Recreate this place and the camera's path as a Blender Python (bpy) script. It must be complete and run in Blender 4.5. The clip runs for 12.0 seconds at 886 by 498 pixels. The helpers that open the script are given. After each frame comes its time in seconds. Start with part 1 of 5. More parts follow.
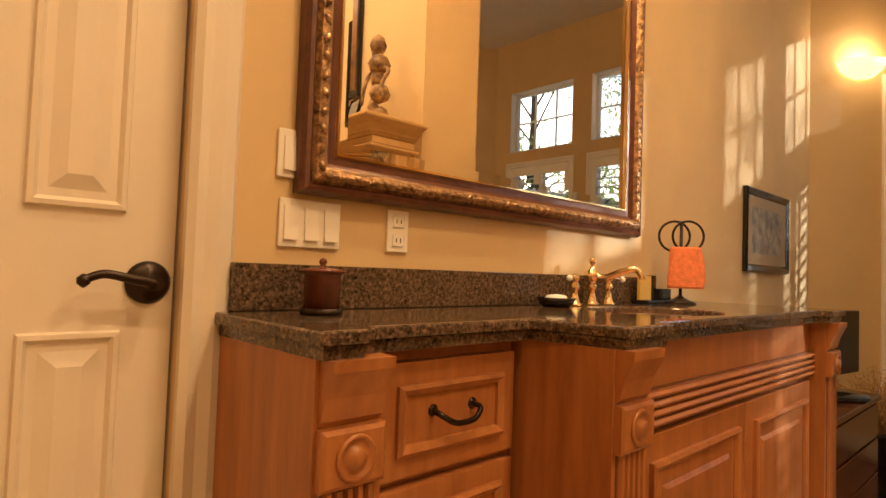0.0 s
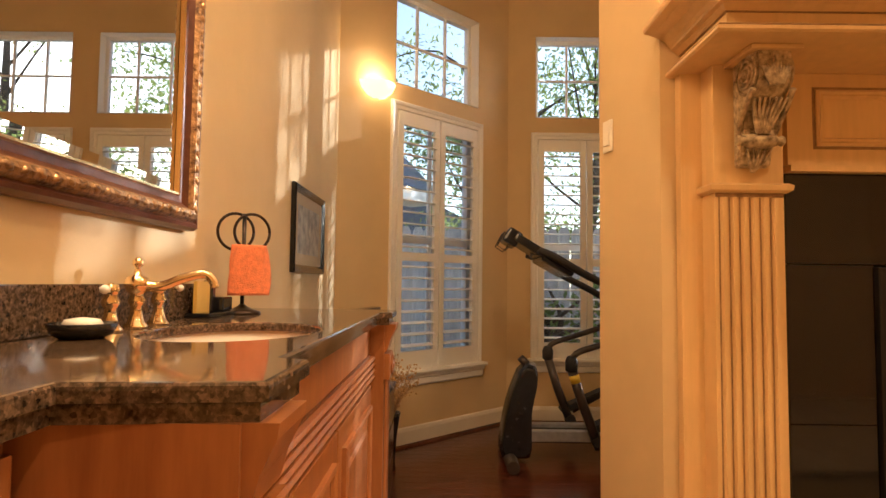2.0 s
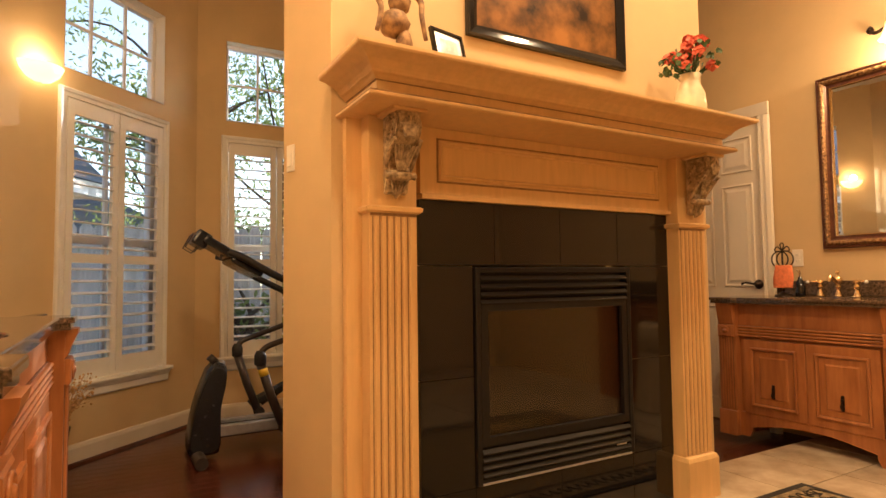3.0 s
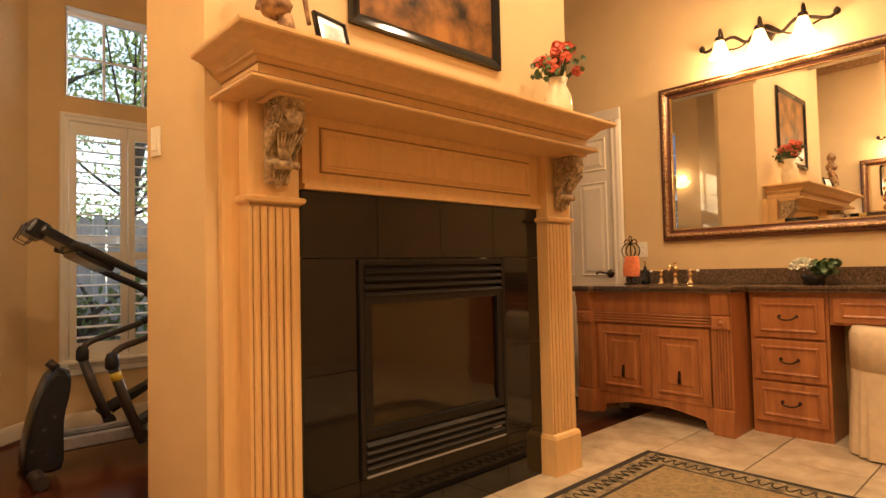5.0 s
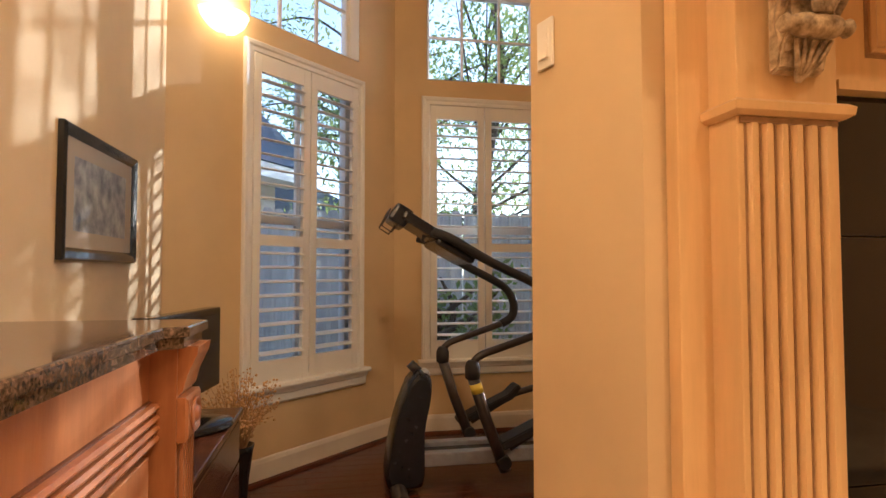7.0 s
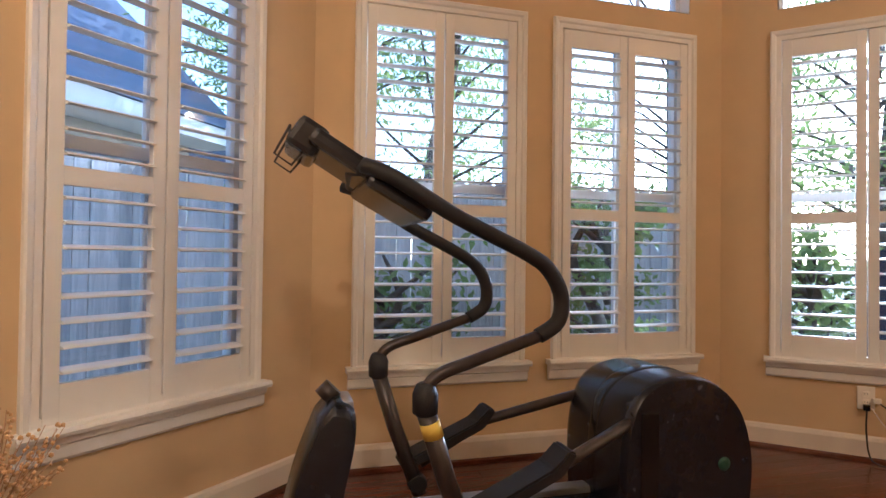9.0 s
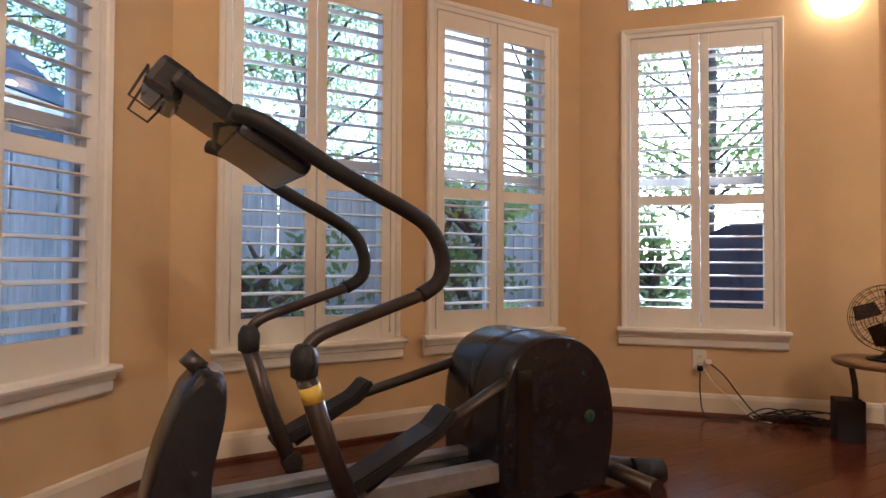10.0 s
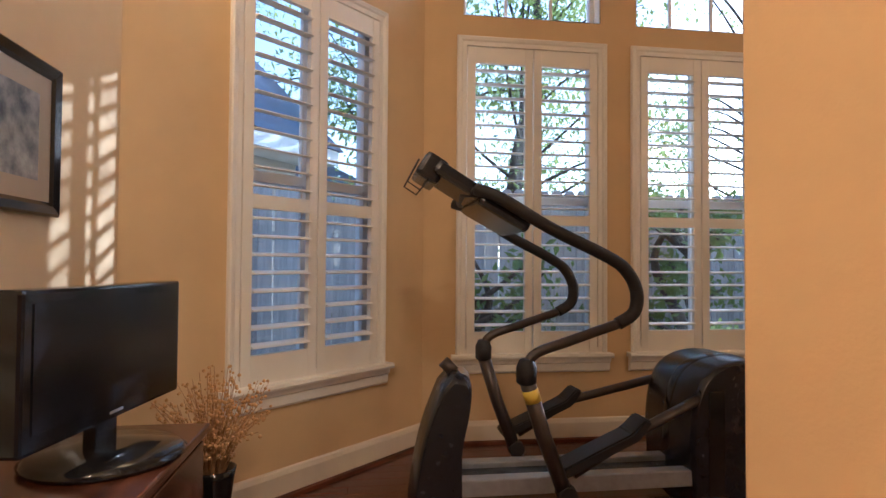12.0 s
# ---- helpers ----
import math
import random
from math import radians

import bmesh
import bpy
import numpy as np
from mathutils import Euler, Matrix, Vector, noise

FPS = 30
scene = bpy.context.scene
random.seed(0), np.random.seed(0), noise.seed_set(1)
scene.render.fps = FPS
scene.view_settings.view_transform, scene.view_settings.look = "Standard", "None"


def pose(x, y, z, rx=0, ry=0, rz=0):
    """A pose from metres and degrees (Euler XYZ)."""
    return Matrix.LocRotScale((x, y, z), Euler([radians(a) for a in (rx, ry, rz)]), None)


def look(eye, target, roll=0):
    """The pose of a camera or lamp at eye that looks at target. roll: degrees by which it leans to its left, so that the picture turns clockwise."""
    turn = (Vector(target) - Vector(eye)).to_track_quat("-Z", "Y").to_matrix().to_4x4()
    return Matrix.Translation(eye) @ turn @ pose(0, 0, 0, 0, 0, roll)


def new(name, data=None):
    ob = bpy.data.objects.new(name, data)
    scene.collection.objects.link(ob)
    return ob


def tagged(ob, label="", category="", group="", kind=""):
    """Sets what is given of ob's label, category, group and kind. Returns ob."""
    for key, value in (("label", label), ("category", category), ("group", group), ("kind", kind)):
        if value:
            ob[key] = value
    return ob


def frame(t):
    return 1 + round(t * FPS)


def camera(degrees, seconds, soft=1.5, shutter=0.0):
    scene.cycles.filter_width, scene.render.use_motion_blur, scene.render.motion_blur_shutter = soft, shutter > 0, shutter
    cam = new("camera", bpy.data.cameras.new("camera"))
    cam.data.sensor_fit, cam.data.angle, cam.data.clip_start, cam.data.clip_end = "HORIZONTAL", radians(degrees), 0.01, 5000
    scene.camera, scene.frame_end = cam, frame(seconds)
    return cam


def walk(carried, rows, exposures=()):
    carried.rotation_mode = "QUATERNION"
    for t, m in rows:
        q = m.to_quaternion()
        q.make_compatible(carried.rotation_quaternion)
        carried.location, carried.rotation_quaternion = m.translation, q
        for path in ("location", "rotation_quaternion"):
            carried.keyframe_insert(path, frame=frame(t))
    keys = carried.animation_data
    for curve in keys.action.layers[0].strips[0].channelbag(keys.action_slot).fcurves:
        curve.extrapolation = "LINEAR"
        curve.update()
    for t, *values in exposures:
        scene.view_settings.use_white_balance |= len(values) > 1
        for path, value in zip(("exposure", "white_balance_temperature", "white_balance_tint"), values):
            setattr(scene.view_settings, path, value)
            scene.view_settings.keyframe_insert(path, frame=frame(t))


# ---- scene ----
cam = camera(74.9, 12.0)
PATH = [
    (0, (0.744, 1.061, 1.051), (2.115, 2.514, 1.13), 2.0),
    (0.5, (0.85, 1.136, 1.058), (2.407, 2.388, 1.146), 1.7),
    (1, (0.964, 1.205, 1.068), (2.662, 2.259, 1.157), 1.5),
    (1.5, (1.076, 1.312, 1.072), (2.947, 2.012, 1.174), 1.6),
    (2, (1.063, 1.367, 1.065), (3.06, 1.375, 1.181), 0.7),
    (2.5, (0.882, 1.385, 1.062), (2.802, 0.839, 1.177), -0.2),
    (3, (0.734, 1.42, 1.069), (2.472, 0.435, 1.179), -0.7),
    (3.5, (0.68, 1.501, 1.084), (2.235, 0.247, 1.183), -1.0),
    (3.7, (0.675, 1.532, 1.092), (2.162, 0.197, 1.181), -1.0),
    (5.3, (0.819, 1.419, 1.07), (2.288, 0.063, 1.142), -1.3),
    (5.5, (0.857, 1.375, 1.075), (2.456, 0.176, 1.144), -1.2),
    (6, (1.066, 1.371, 1.048), (2.895, 0.566, 1.132), -0.7),
    (6.5, (1.397, 1.358, 1.061), (3.329, 0.847, 1.145), -0.3),
    (6.7, (1.542, 1.329, 1.057), (3.49, 0.884, 1.145), -0.2),
    (8.3, (2.609, 1.123, 1.143), (4.594, 0.88, 1.167), 0.3),
    (8.5, (2.72, 1.09, 1.124), (4.696, 0.781, 1.143), 0.4),
    (9, (2.868, 1.031, 1.001), (4.791, 0.484, 1.031), 0.7),
    (9.5, (2.873, 0.989, 0.965), (4.705, 0.186, 0.977), 0.6),
    (10, (2.918, 1.058, 0.874), (4.666, 0.086, 0.915), 0.3),
    (10.5, (2.93, 1.11, 0.819), (4.664, 0.114, 0.868), 0.3),
    (11, (2.907, 1.152, 0.851), (4.7, 0.266, 0.911), 0.1),
    (11.5, (2.807, 1.219, 0.901), (4.73, 0.674, 0.972), 0.0),
    (12, (2.434, 1.217, 0.988), (4.413, 0.937, 1.038), 0.4),
]
LB, LS, LD = 4.6, 1.5, 15.0
walk(cam, [(t, look(eye, target, roll)) for t, eye, target, roll in PATH],
     exposures=[(0, 1.05, 6200, 10), (1, 1.15, 5600, 10), (3.5, 1.30, 5800, 10), (6.5, 1.32, 5300, 10), (8.3, 1.68, 4450, 12), (10.5, 1.84, 4350, 12), (12, 1.48, 4500, 12)])

# ---- light ----
SUN = Vector((1.92, -2.47, 0.84)).normalized()
world = bpy.data.worlds.new("sky")
scene.world = world
world.use_nodes = True
wn = world.node_tree
sky = wn.nodes.new("ShaderNodeTexSky")
sky.sky_type, sky.sun_disc = "NISHITA", False
sky.sun_elevation, sky.sun_rotation = math.asin(SUN.z), math.atan2(SUN.x, SUN.y)
haze = wn.nodes.new("ShaderNodeHueSaturation")
haze.inputs["Saturation"].default_value, haze.inputs["Value"].default_value = 0.75, 1.15
wn.links.new(sky.outputs[0], haze.inputs["Color"])
wn.links.new(haze.outputs[0], wn.nodes["Background"].inputs[0])
wn.nodes["Background"].inputs[1].default_value = 0.15
sun = new("sun", bpy.data.lights.new("sun", "SUN"))
sun.data.energy, sun.data.angle, sun.data.color = 2.4, radians(0.6), (1, 0.93, 0.82)
sun.matrix_world = look(SUN * 30, (0, 0, 0))
WARM = (1.0, 0.64, 0.32)


def lamp(name, kind, energy, m, size=0.05, color=WARM):
    ob = new(name, bpy.data.lights.new(name, kind))
    ob.data.energy, ob.data.color = energy, color
    if kind == "AREA":
        ob.data.shape, ob.data.size = "DISK", size
    else:
        ob.data.shadow_soft_size = size
    ob.matrix_world = m
    return ob


# ---- materials ----
def mat(name, col, rough=0.5, metal=0.0, scale=8.0, amt=0.12, bump=0.0, bscale=60.0, stretch=(1, 1, 1), rand=0.0, spec=0.5, col2=None, fine=0.0):
    m = bpy.data.materials.new(name)
    m.use_nodes = True
    nt = m.node_tree
    b = nt.nodes["Principled BSDF"]
    b.inputs["Roughness"].default_value, b.inputs["Metallic"].default_value = rough, metal
    b.inputs["Specular IOR Level"].default_value = spec
    tc = nt.nodes.new("ShaderNodeTexCoord")
    mp = nt.nodes.new("ShaderNodeMapping")
    mp.inputs["Scale"].default_value = stretch
    nt.links.new(tc.outputs["Object"], mp.inputs["Vector"])
    no = nt.nodes.new("ShaderNodeTexNoise")
    no.inputs["Scale"].default_value, no.inputs["Detail"].default_value, no.inputs["Roughness"].default_value = scale, 6, 0.6
    nt.links.new(mp.outputs[0], no.inputs["Vector"])
    ramp = nt.nodes.new("ShaderNodeValToRGB")
    lo = [c * (1 - amt) for c in col]
    hi = col2 or [min(1, c * (1 + amt)) for c in col]
    ramp.color_ramp.elements[0].color, ramp.color_ramp.elements[1].color = (*lo, 1), (*hi, 1)
    ramp.color_ramp.elements[0].position, ramp.color_ramp.elements[1].position = 0.32, 0.68
    nt.links.new(no.outputs["Fac"], ramp.inputs[0])
    out = ramp.outputs[0]
    if rand:
        oi = nt.nodes.new("ShaderNodeObjectInfo")
        hs = nt.nodes.new("ShaderNodeHueSaturation")
        mr = nt.nodes.new("ShaderNodeMapRange")
        mr.inputs["To Min"].default_value, mr.inputs["To Max"].default_value = 1 - rand, 1 + rand
        nt.links.new(oi.outputs["Random"], mr.inputs["Value"])
        nt.links.new(mr.outputs[0], hs.inputs["Value"])
        nt.links.new(out, hs.inputs["Color"])
        out = hs.outputs[0]
    nt.links.new(out, b.inputs["Base Color"])
    if bump:
        n2 = nt.nodes.new("ShaderNodeTexNoise")
        n2.inputs["Scale"].default_value, n2.inputs["Detail"].default_value = bscale, 4
        nt.links.new(mp.outputs[0], n2.inputs["Vector"])
        bp = nt.nodes.new("ShaderNodeBump")
        bp.inputs["Strength"].default_value, bp.inputs["Distance"].default_value = bump, 0.004
        nt.links.new(n2.outputs["Fac"], bp.inputs["Height"])
        nt.links.new(bp.outputs[0], b.inputs["Normal"])
        mr2 = nt.nodes.new("ShaderNodeMapRange")
        mr2.inputs["To Min"].default_value, mr2.inputs["To Max"].default_value = rough * 0.85, min(1, rough * 1.15)
        nt.links.new(no.outputs["Fac"], mr2.inputs["Value"])
        nt.links.new(mr2.outputs[0], b.inputs["Roughness"])
    return m


def glow(name, col, strength):
    m = bpy.data.materials.new(name)
    m.use_nodes = True
    b = m.node_tree.nodes["Principled BSDF"]
    b.inputs["Base Color"].default_value = (0.9, 0.85, 0.7, 1)
    b.inputs["Emission Color"].default_value = (*col, 1)
    b.inputs["Emission Strength"].default_value = strength
    return m


def granite(name):
    m = mat(name, (0.07, 0.05, 0.035), 0.07, scale=110, amt=0.5, col2=(0.19, 0.13, 0.09))
    nt = m.node_tree
    b = nt.nodes["Principled BSDF"]
    v = nt.nodes.new("ShaderNodeTexVoronoi")
    v.inputs["Scale"].default_value = 240
    nt.links.new(nt.nodes["Mapping"].outputs[0], v.inputs["Vector"])
    r = nt.nodes.new("ShaderNodeValToRGB")
    r.color_ramp.elements[0].color, r.color_ramp.elements[1].color = (0.12, 0.12, 0.12, 1), (1.5, 1.4, 1.2, 1)
    bw = nt.nodes.new("ShaderNodeRGBToBW")
    nt.links.new(v.outputs["Color"], bw.inputs[0])
    nt.links.new(bw.outputs[0], r.inputs[0])
    mx = nt.nodes.new("ShaderNodeMix")
    mx.data_type, mx.blend_type = "RGBA", "MULTIPLY"
    mx.inputs[0].default_value = 0.9
    nt.links.new(nt.nodes["Color Ramp"].outputs[0], mx.inputs[6])
    nt.links.new(r.outputs[0], mx.inputs[7])
    nt.links.new(mx.outputs[2], b.inputs["Base Color"])
    return m


WALL = mat("wall_paint", (0.61, 0.44, 0.22), 0.75, scale=3, amt=0.05, bump=0.08, bscale=240)
CEIL = mat("ceiling_paint", (0.62, 0.56, 0.46), 0.8, scale=3, amt=0.04, bump=0.2, bscale=200)
TRIM = mat("trim_paint", (0.68, 0.60, 0.47), 0.42, scale=5, amt=0.05, bump=0.06, bscale=90, stretch=(1, 1, 0.2))
MANTEL = mat("glazed_mantel_paint", (0.70, 0.46, 0.19), 0.4, scale=10, amt=0.07, bump=0.12, bscale=70, stretch=(3, 3, 0.35))
GLAZE = mat("dark_glaze", (0.30, 0.17, 0.065), 0.5, scale=30, amt=0.3)
CARVED = mat("antiqued_carving", (0.20, 0.12, 0.05), 0.42, scale=55, amt=0.4, bump=0.4, bscale=90, col2=(0.66, 0.50, 0.28))
WOOD = mat("maple_cabinet", (0.32, 0.112, 0.030), 0.33, scale=9, amt=0.16, bump=0.06, bscale=60, stretch=(3, 3, 0.4), col2=(0.42, 0.165, 0.048))
WOODG = mat("cabinet_glaze", (0.16, 0.06, 0.02), 0.45, scale=30, amt=0.25)
GRAN = granite("granite")
BLACKG = mat("black_granite_tile", (0.006, 0.005, 0.005), 0.06, scale=220, amt=0.2, col2=(0.012, 0.010, 0.009), rand=0.25)
IRON = mat("black_iron", (0.010, 0.009, 0.008), 0.5, metal=0.0, spec=0.3, scale=30, amt=0.2, bump=0.15)
BRONZE = mat("oiled_bronze", (0.035, 0.022, 0.015), 0.35, metal=0.8, scale=30, amt=0.25)
GOLD = mat("polished_brass", (0.87, 0.68, 0.38), 0.12, metal=1.0, scale=20, amt=0.08)
GILT = mat("gilt_frame", (0.10, 0.045, 0.02), 0.35, metal=0.55, scale=70, amt=0.35, bump=0.8, bscale=110, col2=(0.50, 0.29, 0.12))
GILTD = mat("dark_red_frame", (0.10, 0.035, 0.018), 0.3, metal=0.2, scale=30, amt=0.3)
MIRROR = mat("mirror_silver", (0.86, 0.86, 0.84), 0.01, metal=1.0, amt=0.0)
CERAM = mat("white_ceramic", (0.80, 0.77, 0.70), 0.12, amt=0.02)
IVORY = mat("ivory_plastic", (0.78, 0.72, 0.60), 0.35, amt=0.03)
TOWEL = mat("orange_terry", (0.78, 0.22, 0.08), 0.95, scale=60, amt=0.15, bump=1.0, bscale=220)
TILE = mat("travertine_tile", (0.44, 0.34, 0.22), 0.22, scale=5, amt=0.18, bump=0.06, bscale=30, rand=0.08, col2=(0.60, 0.49, 0.34))
GROUT = mat("grout", (0.28, 0.22, 0.15), 0.9, scale=40)
PLANK = mat("cherry_plank", (0.085, 0.020, 0.010), 0.22, scale=7, amt=0.35, bump=0.05, bscale=40, stretch=(6, 0.6, 1), rand=0.25, col2=(0.14, 0.038, 0.016))
SHUT = mat("white_shutter_paint", (0.78, 0.75, 0.68), 0.38, scale=4, amt=0.03)
VINYL = mat("white_vinyl", (0.80, 0.80, 0.80), 0.4, amt=0.02)
RUBBER = mat("black_foam", (0.016, 0.015, 0.016), 0.6, scale=60, amt=0.2, bump=0.3, bscale=200)
PLAST = mat("dark_grey_plastic", (0.014, 0.015, 0.020), 0.26, scale=30, amt=0.15, bump=0.1, bscale=180)
STEEL = mat("grey_painted_steel", (0.075, 0.062, 0.055), 0.32, metal=0.5, scale=20, amt=0.15)
SILVER = mat("silver_plastic", (0.36, 0.36, 0.38), 0.3, metal=0.4, scale=30, amt=0.1)
YELLOW = mat("yellow_sticker", (0.75, 0.55, 0.03), 0.5, amt=0.05)
SCREEN = mat("black_screen", (0.008, 0.008, 0.010), 0.18, amt=0.1)
GLOSS = mat("gloss_black", (0.010, 0.010, 0.011), 0.12, amt=0.1)
TWIG = mat("dry_twigs", (0.36, 0.20, 0.08), 0.8, scale=40, amt=0.35)
BERRY = mat("dry_buds", (0.55, 0.33, 0.12), 0.7, scale=40, amt=0.3)
ROSE = mat("red_silk_petals", (0.70, 0.08, 0.06), 0.7, scale=40, amt=0.3, col2=(0.85, 0.22, 0.10))
LEAF = mat("silk_leaves", (0.05, 0.09, 0.02), 0.6, scale=30, amt=0.4)
HYDR = mat("white_hydrangea", (0.75, 0.74, 0.60), 0.8, scale=40, amt=0.15)
FABRIC = mat("cream_fabric", (0.62, 0.48, 0.30), 0.9, scale=20, amt=0.08, bump=0.5, bscale=300)
DWOOD = mat("dark_mahogany", (0.05, 0.015, 0.008), 0.2, scale=6, amt=0.4, stretch=(0.6, 4, 4), col2=(0.13, 0.045, 0.02))
FENCE = mat("weathered_cedar", (0.46, 0.43, 0.41), 0.9, scale=6, amt=0.25, bump=0.4, bscale=30, stretch=(6, 6, 0.5), rand=0.2)
GRASS = mat("lawn", (0.12, 0.12, 0.06), 0.95, scale=4, amt=0.4, bump=0.6, bscale=60, col2=(0.26, 0.23, 0.14))
BARK = mat("bark", (0.09, 0.065, 0.045), 0.95, scale=10, amt=0.4, bump=1.0, bscale=30)
FOLI = mat("foliage", (0.08, 0.12, 0.035), 0.6, scale=3, amt=0.4, col2=(0.20, 0.25, 0.08))
fb = FOLI.node_tree.nodes["Principled BSDF"]
ft_ = FOLI.node_tree.nodes.new("ShaderNodeBsdfTranslucent")
ft_.inputs[0].default_value = (0.34, 0.42, 0.12, 1)
fm = FOLI.node_tree.nodes.new("ShaderNodeMixShader")
fm.inputs[0].default_value = 0.5
FOLI.node_tree.links.new(fb.outputs[0], fm.inputs[1])
FOLI.node_tree.links.new(ft_.outputs[0], fm.inputs[2])
FOLI.node_tree.links.new(fm.outputs[0], FOLI.node_tree.nodes["Material Output"].inputs[0])
ROOF = mat("slate_blue_shingle", (0.16, 0.18, 0.24), 0.9, scale=20, amt=0.25, bump=0.5, bscale=40)
SIDING = mat("pale_siding", (0.50, 0.47, 0.42), 0.7, scale=6, amt=0.08)
COVER = mat("navy_cover", (0.02, 0.025, 0.06), 0.7, scale=10, amt=0.3)
SHADEG = glow("lit_frosted_glass", (1.0, 0.55, 0.15), 1.7)
BULB = glow("lit_lens", (1.0, 0.8, 0.5), 14.0)


def glass(name, rough=0.0):
    m = bpy.data.materials.new(name)
    m.use_nodes = True
    nt = m.node_tree
    b = nt.nodes["Principled BSDF"]
    b.inputs["Base Color"].default_value = (0.95, 0.97, 0.97, 1)
    b.inputs["Roughness"].default_value = rough
    b.inputs["Transmission Weight"].default_value = 1.0
    b.inputs["IOR"].default_value = 1.45
    return m


GLASS = glass("clear_glass")
SMOKE = glass("smoked_glass")
SMOKE.node_tree.nodes["Principled BSDF"].inputs["Base Color"].default_value = (0.85, 0.76, 0.62, 1)


# ---- mesh helpers ----
def bme():
    return bmesh.new()


def box(bm, x0, x1, y0, y1, z0, z1, bev=0.0, m=None):
    r = bmesh.ops.create_cube(bm, size=1)
    vs = r["verts"]
    for v in vs:
        v.co = Vector(((x0 + x1) / 2 + v.co.x * (x1 - x0), (y0 + y1) / 2 + v.co.y * (y1 - y0), (z0 + z1) / 2 + v.co.z * (z1 - z0)))
        if m:
            v.co = m @ v.co
    if bev:
        es = list({e for v in vs for e in v.link_edges})
        bmesh.ops.bevel(bm, geom=es, offset=bev, segments=2, affect="EDGES", profile=0.6)
    return bm


def lathe(bm, prof, n=20, c=(0, 0, 0), m=None):
    rings = []
    for r, z in prof:
        ring = []
        for i in range(n):
            a = 2 * math.pi * i / n
            p = Vector((c[0] + r * math.cos(a), c[1] + r * math.sin(a), c[2] + z))
            ring.append(bm.verts.new(m @ p if m else p))
        rings.append(ring)
    for a, b in zip(rings, rings[1:]):
        for i in range(n):
            f = bm.faces.new((a[i], a[(i + 1) % n], b[(i + 1) % n], b[i]))
            f.smooth = True
    bm.faces.new(rings[0][::-1])
    bm.faces.new(rings[-1])
    return bm


def spline(pts, k=6):
    out = []
    P = [Vector(p) for p in pts]
    for i in range(len(P) - 1):
        p0, p1, p2, p3 = P[max(i - 1, 0)], P[i], P[i + 1], P[min(i + 2, len(P) - 1)]
        for j in range(k):
            t = j / k
            out.append(0.5 * (2 * p1 + (p2 - p0) * t + (2 * p0 - 5 * p1 + 4 * p2 - p3) * t * t + (3 * p1 - p0 - 3 * p2 + p3) * t ** 3))
    return out + [P[-1]]


def tube(bm, pts, r, n=10, taper=1.0):
    pts = [Vector(p) for p in pts]
    rings, up = [], None
    for i, p in enumerate(pts):
        d = (pts[min(i + 1, len(pts) - 1)] - pts[max(i - 1, 0)]).normalized()
        if up is None:
            up = d.orthogonal().normalized()
        up = (up - d * up.dot(d)).normalized()
        side = d.cross(up)
        rr = r * (1 + (taper - 1) * i / max(1, len(pts) - 1))
        rings.append([bm.verts.new(p + (up * math.cos(2 * math.pi * j / n) + side * math.sin(2 * math.pi * j / n)) * rr) for j in range(n)])
    for a, b in zip(rings, rings[1:]):
        for j in range(n):
            f = bm.faces.new((a[j], a[(j + 1) % n], b[(j + 1) % n], b[j]))
            f.smooth = True
    bm.faces.new(rings[0][::-1])
    bm.faces.new(rings[-1])
    return bm


def prism(bm, poly, d0, d1, axis="z", bev=0.0, m=None):
    """A polygon swept from d0 to d1 along an axis; the polygon's pairs fill the other two axes in order."""
    def at(p, d):
        v = {"x": (d, p[0], p[1]), "y": (p[0], d, p[1]), "z": (p[0], p[1], d)}[axis]
        return m @ Vector(v) if m else Vector(v)
    a = [bm.verts.new(at(p, d0)) for p in poly]
    b = [bm.verts.new(at(p, d1)) for p in poly]
    fs = [bm.faces.new(a[::-1]), bm.faces.new(b)]
    n = len(poly)
    for i in range(n):
        fs.append(bm.faces.new((a[i], a[(i + 1) % n], b[(i + 1) % n], b[i])))
    bmesh.ops.recalc_face_normals(bm, faces=fs)
    if bev:
        bmesh.ops.bevel(bm, geom=list({e for f in fs for e in f.edges}), offset=bev, segments=2, affect="EDGES")
    return bm


def moulding(bm, x0, x1, z0, z1, prof, y=0.0):
    """A rectangular frame in the xz plane, facing -y. prof: (inset from the outer edge, height towards -y)."""
    loops = []
    for d, t in prof:
        loops.append([bm.verts.new((x, y - t, z)) for x, z in ((x0 + d, z0 + d), (x1 - d, z0 + d), (x1 - d, z1 - d), (x0 + d, z1 - d))])
    for a, b in zip(loops, loops[1:]):
        for i in range(4):
            bm.faces.new((a[i], a[(i + 1) % 4], b[(i + 1) % 4], b[i]))
    return bm


